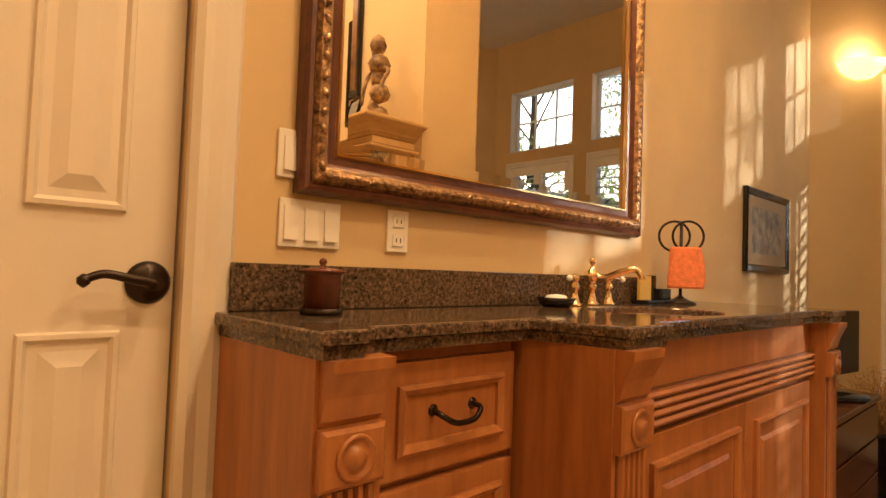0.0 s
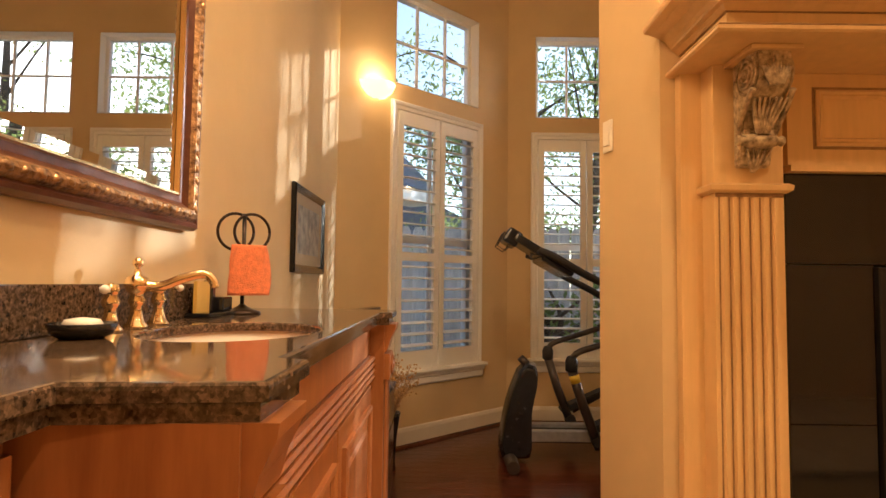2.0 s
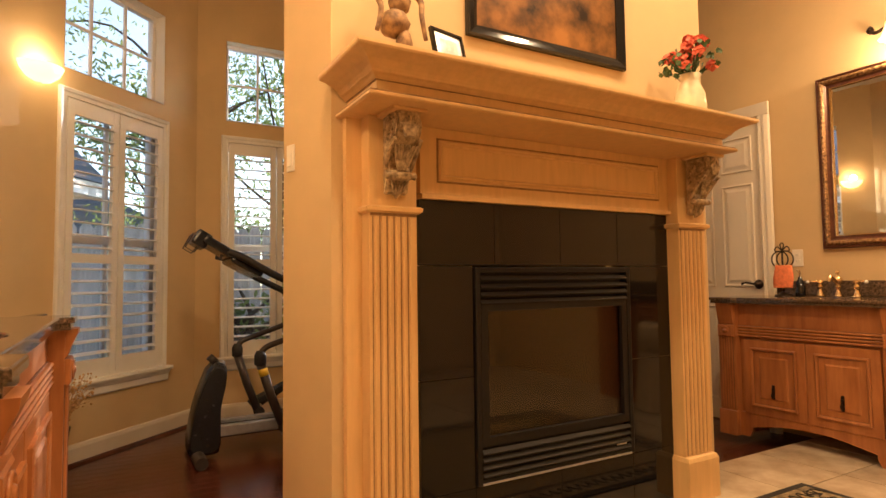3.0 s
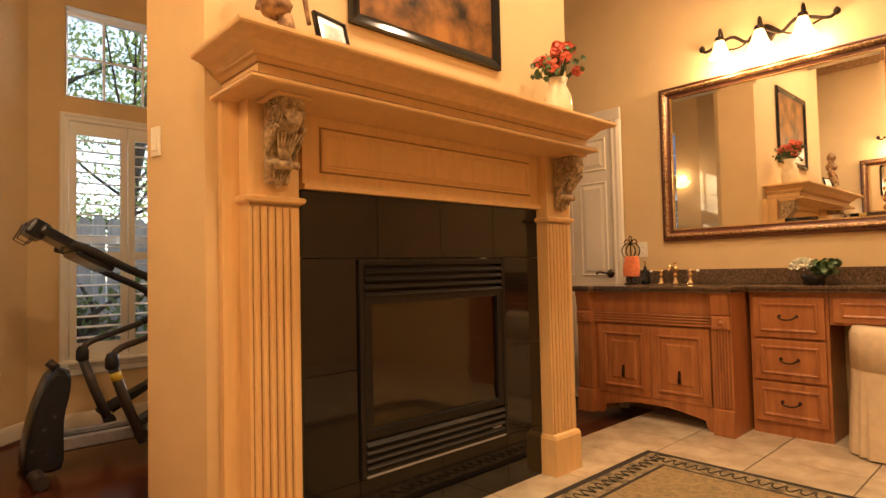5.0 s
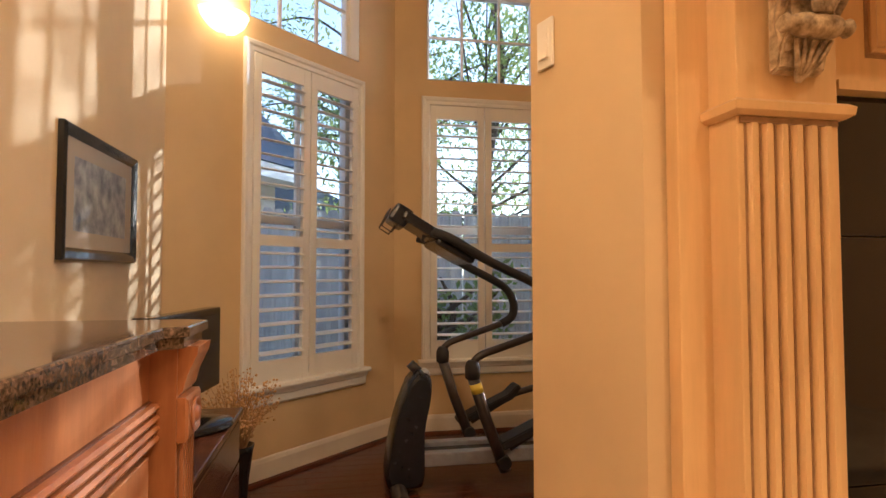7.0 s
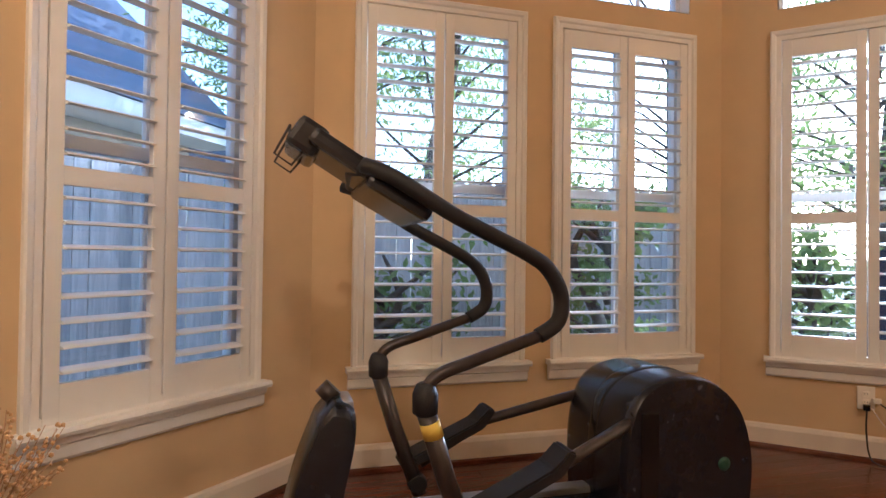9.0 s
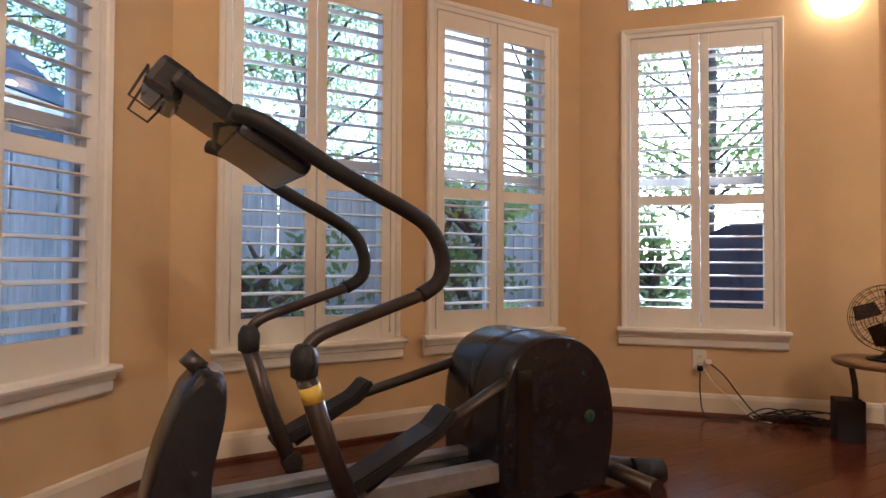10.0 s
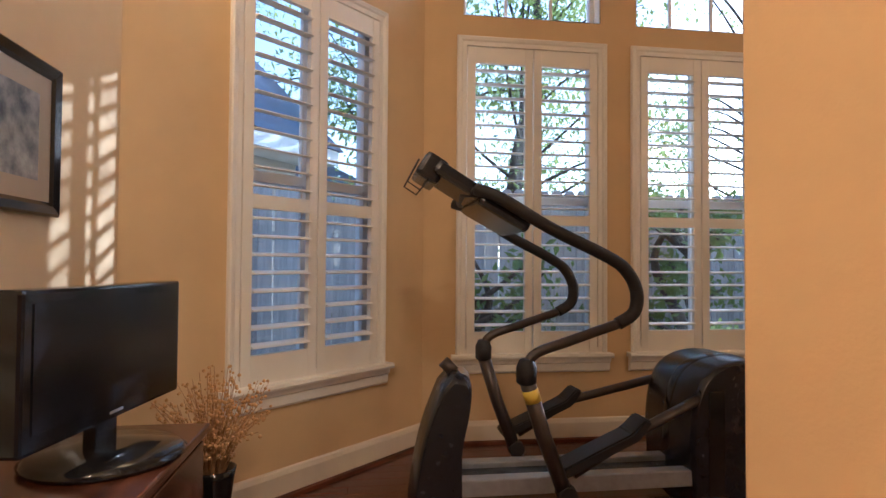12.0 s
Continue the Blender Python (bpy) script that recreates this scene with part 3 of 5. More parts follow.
def faucet(cx, cy, z, m=None, k=1.0):
    t = thing("faucet", "polished brass widespread faucet with two porcelain-tipped handles on granite", "faucet", m)
    base = [(0.026, 0), (0.026, 0.006), (0.019, 0.014), (0.013, 0.035), (0.012, 0.05), (0.017, 0.057), (0.019, 0.066), (0.013, 0.078)]
    bm = lathe(bme(), base + [(0.020, 0.085), (0.030, 0.10), (0.024, 0.118), (0.010, 0.126), (0.006, 0.14), (0.012, 0.148), (0.012, 0.158), (0.004, 0.166)], 20, (cx, cy, z))
    part("body", bm, GOLD, t)
    bm = tube(bme(), spline([(cx + 0.0, cy - 0.01, z + 0.10), (cx + 0.01, cy - 0.05, z + 0.098), (cx + 0.02, cy - 0.10, z + 0.118), (cx + 0.03, cy - 0.145, z + 0.128), (cx + 0.035, cy - 0.165, z + 0.110), (cx + 0.035, cy - 0.168, z + 0.095)]), 0.013, 12, 0.75)
    part("spout", bm, GOLD, t)
    for s in (-1, 1):
        bm = lathe(bme(), base + [(0.015, 0.082), (0.018, 0.092), (0.014, 0.102), (0.004, 0.106)], 18, (cx + s * 0.105, cy, z))
        tube(bm, [(cx + s * 0.105, cy, z + 0.094), (cx + s * 0.135, cy - 0.012, z + 0.096), (cx + s * 0.165, cy - 0.022, z + 0.092)], 0.006, 8, 1.1)
        h = part("tap_handle", bm, GOLD, t)
        part("handle_tip", lathe(bme(), [(0.003, -0.009), (0.010, -0.005), (0.011, 0.004), (0.004, 0.010)], 10, (cx + s * 0.168, cy - 0.023, z + 0.092)), CERAM, h, "white porcelain tip")


V1H = 0.935
drawer_cabinet("drawer_cabinet", 0.455, V1H, 2.012 - 1.74, [(0.735, 0.912), (0.55, 0.722), (0.365, 0.537), (0.14, 0.352)], "honey maple drawer cabinet with fluted pilaster and bronze pulls", pose(1.135, 1.74, 0), True)
sink_cabinet("sink_cabinet", 1.37, V1H, 2.012 - 1.55, "honey maple sink cabinet with two raised-panel doors and fluted pilasters", pose(1.592, 1.55, 0))
TOP1 = 0.973
POLY1 = [(1.125, 2.015), (1.125, 1.675), (1.20, 1.675), (1.225, 1.705), (1.573, 1.705), (1.593, 1.525), (1.75, 1.525), (1.768, 1.56), (2.80, 1.56), (2.825, 1.525), (2.975, 1.525), (2.995, 1.57), (2.995, 2.015)]
countertop("countertop", POLY1, TOP1, (2.13, 1.75), "polished brown speckled granite countertop with stepped ogee edge")
tagged(part("backsplash", box(bme(), 1.15, 2.60, 1.992, 2.016, TOP1 + 0.001, TOP1 + 0.082, 0.002), GRAN), "low polished granite backsplash on the countertop", "backsplash")
basin(2.13, 1.75, TOP1 - 0.0185)
faucet(0, 0, 0, pose(2.15, 1.945, TOP1) @ Matrix.Scale(0.8, 4))

V2 = pose(3.19, -2.06, FZ, 0, 0, 180)
V2H, TOP2 = 0.843, 0.88
sink_cabinet("sink_cabinet", 1.06, V2H, 0.545, "honey maple sink cabinet with two raised-panel doors and arched toe", V2, 0.05)
drawer_cabinet("drawer_cabinet", 0.42, V2H, 0.33, [(0.575, 0.81), (0.325, 0.56), (0.08, 0.31)], "honey maple three-drawer cabinet with bronze bail pulls", V2 @ pose(1.07, 0.22, 0))
kn = thing("vanity_kneehole_cabinet", "honey maple kneehole drawer above a dressing stool", "cabinet", V2 @ pose(1.495, 0.22, 0))
part("rail", box(bme(), 0, 0.62, 0.02, 0.33, 0.66, V2H - 0.002), WOOD, kn)
bm = box(bme(), 0.02, 0.60, 0.0, 0.019, 0.675, 0.81, 0.004)
raised(bm, 0.06, 0.56, 0.705, 0.785, 0.0, [(0, -0.001), (0, 0.007), (0.006, 0.011), (0.014, 0.006), (0.016, -0.008), (0.026, -0.006)])
part("drawer", bm, WOOD, kn)
part("side", box(bme(), 0.60, 0.62, 0.02, 0.33, 0, 0.66), WOOD, kn)
drawer_cabinet("drawer_cabinet", 0.42, V2H, 0.33, [(0.575, 0.81), (0.325, 0.56), (0.08, 0.31)], "honey maple three-drawer cabinet with bronze bail pulls", V2 @ pose(2.12, 0.22, 0))
POLY2 = [(-0.03, 0.55), (-0.03, -0.055), (0.13, -0.055), (0.15, -0.02), (0.91, -0.02), (0.93, -0.055), (1.085, -0.055), (1.10, 0.175), (2.56, 0.175), (2.56, 0.55)]
countertop("countertop", POLY2, TOP2, (0.53, 0.20), "polished brown speckled granite countertop with ogee edge", V2)
tagged(part("backsplash", box(bme(), -0.02, 2.55, 0.532, 0.556, TOP2 + 0.001, TOP2 + 0.10, 0.002), GRAN, m=V2), "low polished granite backsplash on the countertop", "backsplash")
basin(0.53, 0.20, TOP2 - 0.0185, V2)
faucet(0.53, 0.43, TOP2, V2)


# ---- mirrors ----
def wall_mirror(x0, x1, z0, z1, m, label):
    t = thing("wall_mirror", label, "mirror", m)
    W = 0.085
    part("outer_frame", moulding(bme(), x0, x1, z0, z1, [(0, 0.001), (0, 0.022), (0.006, 0.034), (0.014, 0.036), (0.020, 0.030)]), GILTD, t, "dark red-brown lacquered outer moulding")
    part("ornament_band", moulding(bme(), x0 + 0.02, x1 - 0.02, z0 + 0.02, z1 - 0.02, [(0, 0.030), (0.006, 0.040), (0.016, 0.044), (0.026, 0.040), (0.032, 0.029)]), GILT, t, "gilt carved ornament band")
    part("inner_frame", moulding(bme(), x0 + 0.052, x1 - 0.052, z0 + 0.052, z1 - 0.052, [(0, 0.029), (0.010, 0.018), (0.024, 0.016)]), GILTD, t, "dark inner slope of the frame")
    part("inner_bead", moulding(bme(), x0 + 0.076, x1 - 0.076, z0 + 0.076, z1 - 0.076, [(0, 0.016), (0.003, 0.021), (0.008, 0.021), (0.011, 0.010)]), GOLD, t, "bright gilt inner bead")
    # leaf beads along the band
    bm = bme()
    step = 0.034
    def leaf(x, z, a):
        mm = Matrix.Translation((x, -0.040, z)) @ pose(0, 0, 0, 0, a, 0)
        lathe(bm, [(0.002, -0.014), (0.007, -0.005), (0.008, 0.003), (0.002, 0.012)], 6, m=mm)
    for i in range(int((x1 - x0 - 0.08) / step)):
        for z in (z0 + 0.036, z1 - 0.036):
            leaf(x0 + 0.05 + i * step, z, 70 if i % 2 else 110)
    for i in range(int((z1 - z0 - 0.08) / step)):
        for x in (x0 + 0.036, x1 - 0.036):
            leaf(x, z0 + 0.05 + i * step, 20 if i % 2 else -20)
    tagged(part("leaf_carving", bm, GILT, t, "small carved gilt leaves"), kind="stuff")
    i = 0.084
    bm = bme()
    raised(bm, x0 + i, x1 - i, z0 + i, z1 - i, 0, [(0, 0.0088), (0.024, 0.0105)])
    part("mirror_glass", bm, MIRROR, t, "bevelled silvered glass")
    return t


wall_mirror(1.263, 2.50, 1.185, 2.32, pose(0, NY - 0.002, 0), "large mirror in carved gilt and mahogany frame above a vanity")
wall_mirror(0, 1.43, 1.245, 2.365, pose(2.79, SY + 0.002, 0, 0, 0, 180), "large mirror in carved gilt and mahogany frame above a vanity")


# ---- vanity light bars ----
def light_bar(m):
    t = thing("vanity_light", "bronze scroll light bar with three lit frosted bell shades", "wall lamp", m, "vanity lights")
    bm = tube(bme(), spline([(-0.40, -0.03, 0.02), (-0.36, -0.045, -0.02), (-0.2, -0.05, 0.03), (-0.1, -0.05, -0.03), (0, -0.05, 0.02), (0.1, -0.05, -0.03), (0.2, -0.05, 0.03), (0.36, -0.045, -0.02), (0.40, -0.03, 0.02)], 6), 0.011, 10)
    tube(bm, spline([(-0.33, -0.04, -0.015), (-0.15, -0.04, -0.05), (0, -0.04, 0.05), (0.15, -0.04, -0.05), (0.33, -0.04, -0.015)], 6), 0.007, 8)
    for s in (-1, 1):
        lathe(bm, [(0.003, -0.025), (0.018, -0.012), (0.022, 0.0), (0.016, 0.014), (0.003, 0.028)], 12, (s * 0.40, -0.03, 0.01))
    part("scroll_bar", bm, BRONZE, t)
    part("back_plate", lathe(bme(), [(0.06, 0), (0.06, 0.008), (0.045, 0.018), (0.02, 0.024)], 24, m=pose(0, -0.001, 0, 90, 0, 0)), BRONZE, t)
    for x in (-0.245, 0, 0.245):
        bm = tube(bme(), spline([(x, -0.05, 0.0), (x, -0.075, 0.05), (x, -0.105, 0.085), (x, -0.125, 0.06), (x, -0.125, 0.03)], 5), 0.008, 8)
        lathe(bm, [(0.014, 0.03), (0.028, 0.022), (0.030, 0.0), (0.026, -0.004)], 16, (x, -0.125, 0.0))
        part("arm", bm, BRONZE, t)
        sh = part("shade", lathe(bme(), [(0.026, 0.0), (0.034, -0.02), (0.046, -0.06), (0.060, -0.095), (0.072, -0.11), (0.068, -0.11), (0.05, -0.085), (0.026, -0.02)], 24, (x, -0.125, 0.0)), SHADEG, t, "lit amber frosted glass bell shade")
        sh.visible_shadow = False
        lamp("vanity_bulb", "POINT", LB, m @ pose(x, -0.125, -0.14), 0.05)
    return t


light_bar(pose(1.90, NY - 0.002, 2.56))
light_bar(pose(2.055, SY + 0.002, 2.56, 0, 0, 180))


def sconce(m):
    t = thing("wall_sconce", "lit alabaster half-bowl wall sconce on plaster", "wall lamp", m, "bay sconces")
    bm = bme()
    rings = []
    for k, z in ((0.02, -0.075), (0.07, -0.06), (0.11, -0.025), (0.13, 0.02), (0.125, 0.022), (0.10, -0.01)):
        rings.append([bm.verts.new((k * math.cos(math.pi * i / 20), -0.004 - k * 0.9 * math.sin(math.pi * i / 20), z)) for i in range(21)])
    for a, b in zip(rings, rings[1:]):
        for i in range(20):
            f = bm.faces.new((a[i], a[i + 1], b[i + 1], b[i]))
            f.smooth = True
    sh = part("bowl", bm, SHADEG, t, "lit frosted glass half bowl")
    sh.visible_shadow = False
    part("mount", box(bme(), -0.03, 0.03, -0.02, -0.001, -0.05, 0.01, 0.004), BRONZE, t)
    lamp("sconce_bulb", "POINT", LS, m @ pose(0, -0.075, 0.05), 0.04)
    return t


ndir = (B - A).normalized()
p = A + ndir * 0.273
sconce(pose(p.x, p.y, 2.30, 0, 0, math.degrees(math.atan2(ndir.y, ndir.x))))
sdir = (D - C).normalized()
p = D - sdir * 0.20
sconce(pose(p.x, p.y, 2.30, 0, 0, math.degrees(math.atan2(sdir.y, sdir.x))))
for x, y in ((1.7, 1.1), (1.7, -1.2), (0.2, 0.2), (1.9, 0.0)):
    t = thing("recessed_light", "lit recessed round ceiling downlight with white trim", "ceiling light", pose(x, y, CEILZ), "recessed lights")
    part("trim_ring", lathe(bme(), [(0.095, 0), (0.095, -0.006), (0.075, -0.010), (0.072, -0.002)], 28), VINYL, t)
    part("lens", lathe(bme(), [(0.070, -0.003), (0.060, -0.005), (0.01, -0.006)], 24), BULB, t, "glowing lens")
    lamp("downlight", "AREA", LD, pose(x, y, CEILZ - 0.02), 0.14)


# ---- fireplace ----
CY = -0.2
fp = thing("fireplace_mantel", "cream glazed wooden mantelpiece with carved corbels and fluted pilasters", "mantel", Matrix.Translation((0, 0.0305, 0)) @ Matrix.Diagonal((1, 0.935, 1, 1)))
FX = 2.56


def tiers(bm, prof, yc, half0, back=PX0 - 0.002):
    loops = []
    prof = [(pr, z if z < 1.6 else 1.6 + (z - 1.6) * 0.75) for pr, z in prof]
    for pr, z in prof:
        x, h = back - pr, half0 + pr
        loops.append([bm.verts.new(v) for v in ((x, yc - h, z), (x, yc + h, z), (back, yc + h, z), (back, yc - h, z))])
    for a, b in zip(loops, loops[1:]):
        for i in range(4):
            bm.faces.new((a[i], a[(i + 1) % 4], b[(i + 1) % 4], b[i]))
    bm.faces.new(loops[0][::-1])
    bm.faces.new(loops[-1])
    return bm


part("crown_shelf", tiers(bme(), [(0.265, 1.722), (0.272, 1.728), (0.280, 1.738), (0.290, 1.744), (0.292, 1.752), (0.300, 1.764), (0.318, 1.782), (0.345, 1.796), (0.368, 1.804), (0.372, 1.812), (0.372, 1.826)], -0.155, 0.640), MANTEL, fp)
part("fascia", tiers(bme(), [(0.300, 1.640), (0.306, 1.646), (0.306, 1.656), (0.298, 1.662), (0.262, 1.664), (0.262, 1.721)], -0.155, 0.640), MANTEL, fp)
for z, pr in ((1.7215, 0.2665), (1.6605, 0.3)):
    part("glaze_line", tiers(bme(), [(pr, z), (pr + 0.001, z + 0.003), (pr, z + 0.006)], -0.155, 0.640), GLAZE, fp, "dark glaze line in the moulding")
bm = bme()
box(bm, FX + 0.01, PX0 - 0.002, -0.94, 0.47, 1.385, 1.629)
part("frieze", bm, MANTEL, fp)
FR = pose(FX + 0.01, 0, 0, 0, 0, -90)  # local x runs to world -y, local -y to world -x
bm = moulding(bme(), -0.39, 0.86, 1.435, 1.585, [(0, -0.001), (0, 0.006), (0.006, 0.011), (0.012, 0.007), (0.018, 0.009), (0.024, -0.0015)])
part("frieze_panel", bm, MANTEL, fp, m=FR)
part("frieze_glaze", moulding(bme(), -0.398, 0.868, 1.427, 1.593, [(0, -0.001), (0, 0.0012), (0.008, 0.0012), (0.008, -0.001)]), GLAZE, fp, "dark glaze line round the panel", m=FR)
part("opening_bead", prism(bme(), [(FX - 0.004, 1.366), (FX - 0.004, 1.382), (FX + 0.05, 1.384), (FX + 0.05, 1.366)], -0.94, 0.47, "y"), MANTEL, fp)


def scroll_corbel(y):
    c = part("corbel", prism(bme(), [(2.51, 1.63), (2.395, 1.63), (2.388, 1.60), (2.392, 1.555), (2.42, 1.52), (2.455, 1.49), (2.468, 1.45), (2.462, 1.425), (2.47, 1.41), (2.482, 1.395), (2.49, 1.365), (2.51, 1.36)], y - 0.044, y + 0.044, "y", 0.004), CARVED, fp, "carved acanthus corbel with dark antiquing")
    bm = bme()
    for s in (-1, 1):
        for r, k in ((0.046, 0.006), (0.032, 0.006), (0.018, 0.007), (0.006, 0.008)):
            tube(bm, [(2.44 + r * math.cos(a), y + s * 0.046, 1.575 + r * math.sin(a)) for a in [i * math.pi / 10 for i in range(21)]], k * 0.7, 6)
        tube(bm, spline([(2.40, y + s * 0.05, 1.53), (2.44, y + s * 0.053, 1.49), (2.48, y + s * 0.048, 1.44), (2.485, y + s * 0.03, 1.39)], 6), 0.008, 6)
    part("volute", bm, CARVED, c, "carved spiral volutes")
    bm = bme()
    for i in range(9):
        a = (i - 4) / 4
        z0 = 1.605 - 0.03 * abs(a)
        tube(bm, spline([(2.386, y + a * 0.012, 1.535), (2.382, y + a * 0.03, 1.57), (2.384, y + a * 0.038, z0)], 5), 0.0075, 6, 0.5)
    for i in range(7):
        a = (i - 3) / 3
        tube(bm, spline([(2.45, y + a * 0.01, 1.435), (2.435, y + a * 0.028, 1.475), (2.41, y + a * 0.042, 1.512)], 5), 0.007, 6, 0.5)
    for i in range(5):
        a = (i - 2) / 2
        tube(bm, spline([(2.498, y, 1.352), (2.478, y + a * 0.02, 1.375), (2.466, y + a * 0.032, 1.402)], 4), 0.006, 6, 0.5)
    part("acanthus_leaf", bm, CARVED, c, "carved acanthus leaves")
    bm = bme()
    lathe(bm, [(0.010, -0.062), (0.014, -0.056), (0.010, -0.048), (0.017, -0.03), (0.019, 0), (0.017, 0.03), (0.010, 0.048), (0.014, 0.056), (0.010, 0.062)], 14, m=Matrix.Translation((2.462, y, 1.42)) @ pose(0, 0, 0, 90, 0, 0))
    part("turned_roll", bm, CARVED, c, "turned roll under the scroll")
    part("corbel_cap", box(bme(), 2.378, 2.515, y - 0.066, y + 0.066, 1.618, 1.6295, 0.004), MANTEL, c)


for ya, yb in ((0.515, 0.705), (-1.135, -0.935)):
    ym = (ya + yb) / 2
    part("pilaster_backing", box(bme(), 2.584, PX0 - 0.002, max(ya, 0.47) if ya > 0 else ya - 0.06, yb + 0.06 if ya > 0 else -0.942, 0, 1.64, 0.003), MANTEL, fp)
    part("pilaster", box(bme(), 2.518, 2.586, ya, yb, 0, 1.64, 0.003), MANTEL, fp)
    part("necking", tiers(bme(), [(0.108, 1.30), (0.118, 1.306), (0.120, 1.318), (0.112, 1.324)], ym, (yb - ya) / 2 - 0.103), MANTEL, fp)
    part("necking_glaze", box(bme(), 2.514, 2.53, ya + 0.004, yb - 0.004, 1.290, 1.2995), GLAZE, fp, "dark glaze under the necking")
    for i in range(6):
        yc = ya + 0.012 + (yb - ya - 0.024) * (i + 0.5) / 6
        h = (yb - ya - 0.024) / 6 * 0.34
        part("flute", prism(bme(), [(2.519, yc - h), (2.510, yc - h * 0.5), (2.510, yc + h * 0.5), (2.519, yc + h)], 0.262, 1.289), MANTEL, fp)
        part("flute_glaze", box(bme(), 2.5165, 2.519, yc + h + 0.001, yc + h + 0.0045, 0.262, 1.289), GLAZE, fp, "dark glaze in the flute")
    part("plinth", tiers(bme(), [(0.125, 0), (0.125, 0.235), (0.118, 0.252), (0.106, 0.258)], ym, (yb - ya) / 2 - 0.113), MANTEL, fp)
    scroll_corbel(ym)

ins = thing("gas_fireplace", "black granite fireplace surround with louvred black firebox and glass front", "fireplace", Matrix.Translation((0, 0.0305, 0)) @ Matrix.Diagonal((1, 0.935, 1, 1)))
SX = 2.585


def gtile(y0, y1, z0, z1):
    part("granite_tile", box(bme(), SX, SX + 0.02, y0 + 0.001, y1 - 0.001, z0 + 0.001, z1 - 0.001, 0.0015), BLACKG, ins)


for i in range(4):
    a, b = 0.47 - i * 0.3525, 0.47 - (i + 1) * 0.3525
    gtile(b, a, 1.125, 1.366)
for z0, z1 in ((0.0, 0.30), (0.30, 0.71), (0.71, 1.125)):
    gtile(0.225, 0.47, z0, z1)
    gtile(-0.94, -0.655, z0, z1)
gtile(-0.215, 0.225, 0.0, 0.30)
gtile(-0.655, -0.215, 0.0, 0.30)
FB = pose(2.580, 0, 0, 0, 0, -90)  # local x = -world y
part("outer_frame", moulding(bme(), -0.222, 0.652, 0.305, 1.12, [(0, -0.03), (0, 0.006), (0.004, 0.008), (0.022, 0.006), (0.024, -0.03)]), IRON, ins, m=FB)
for i in range(4):
    z = 1.085 - i * 0.030
    part("louver", prism(bme(), [(0.0, z), (-0.012, z - 0.014), (-0.010, z - 0.019), (0.006, z - 0.005)], -0.197, 0.627, "x"), IRON, ins, m=FB)
for i in range(4):
    z = 0.435 - i * 0.028
    part("louver", prism(bme(), [(0.0, z), (-0.012, z - 0.014), (-0.010, z - 0.019), (0.006, z - 0.005)], -0.197, 0.627, "x"), IRON, ins, m=FB)
part("louver_backing", box(bme(), -0.2, 0.63, 0.03, 0.034, 0.33, 1.10), IRON, ins, m=FB)
part("glass_frame", moulding(bme(), -0.197, 0.627, 0.445, 0.985, [(0, -0.02), (0, 0.004), (0.034, 0.006), (0.036, -0.012)]), IRON, ins, m=FB)
g = part("glass_front", box(bme(), -0.165, 0.595, 0.008, 0.012, 0.478, 0.952), SMOKE, ins, "smoked glass front", m=FB)
bm = bme()
box(bm, -0.19, 0.62, 0.34, 0.345, 0.40, 1.0)
box(bm, -0.19, 0.62, 0.036, 0.345, 0.455, 0.46)
part("fire_chamber", bm, mat("fire_brick", (0.48, 0.38, 0.26), 0.9, scale=10, amt=0.3, bump=0.4), ins, "soot-stained pale brick chamber", m=FB)
part("brand_plate", box(bme(), 0.54, 0.60, -0.008, -0.004, 0.352, 0.368), SILVER, ins, "small silver maker's plate", m=FB)
part("lower_trim_bar", box(bme(), -0.20, 0.63, -0.010, -0.004, 0.306, 0.314), SILVER, ins, "thin steel trim bar", m=FB)
LOG = mat("ceramic_log", (0.20, 0.12, 0.07), 0.95, scale=18, amt=0.5, bump=1.2, bscale=40, col2=(0.42, 0.30, 0.18))
rng = random.Random(4)
for (x0, y0, z0), (x1, y1, z1), r in (((-0.10, 0.20, 0.50), (0.50, 0.22, 0.51), 0.045), ((-0.02, 0.13, 0.49), (0.22, 0.16, 0.60), 0.032), ((0.48, 0.12, 0.49), (0.20, 0.20, 0.63), 0.035), ((0.10, 0.10, 0.49), (0.42, 0.11, 0.50), 0.03)):
    pts = [(x0 + (x1 - x0) * i / 6 + rng.uniform(-.008, .008), y0 + (y1 - y0) * i / 6, z0 + (z1 - z0) * i / 6 + rng.uniform(-.008, .008)) for i in range(7)]
    part("log", tube(bme(), pts, r, 9, 0.8), LOG, ins, "charred ceramic log", m=FB)

# ---- on the mantel ----
MT = 1.7695
PAINT = mat("dusk_painting", (0.07, 0.030, 0.014), 0.35, scale=6, amt=0.85, col2=(0.34, 0.15, 0.035))
pa = thing("framed_painting", "dark landscape painting in a black wooden frame on the wall", "painting", pose(PX0 - 0.002, 0, 0, 0, 0, -90))
part("frame", moulding(bme(), -0.24, 0.625, 2.03, 2.77, [(0, 0.0), (0, 0.018), (0.008, 0.026), (0.03, 0.020), (0.048, 0.012), (0.05, 0.004)]), GLOSS, pa)
part("canvas", box(bme(), -0.192, 0.577, -0.006, -0.001, 2.078, 2.722), PAINT, pa, "brown and amber painted canvas")
st = bme()
rg = random.Random(2)
for i, (r, z) in enumerate(((0.05, 0.0), (0.03, 0.05), (0.055, 0.12), (0.04, 0.2), (0.06, 0.27), (0.03, 0.33), (0.045, 0.37))):
    lathe(st, [(0.006, -0.05), (r * 0.8, -0.03), (r, 0), (r * 0.7, 0.035), (0.006, 0.055)], 12, (rg.uniform(-.012, .012), rg.uniform(-.02, .02), z + 0.05))
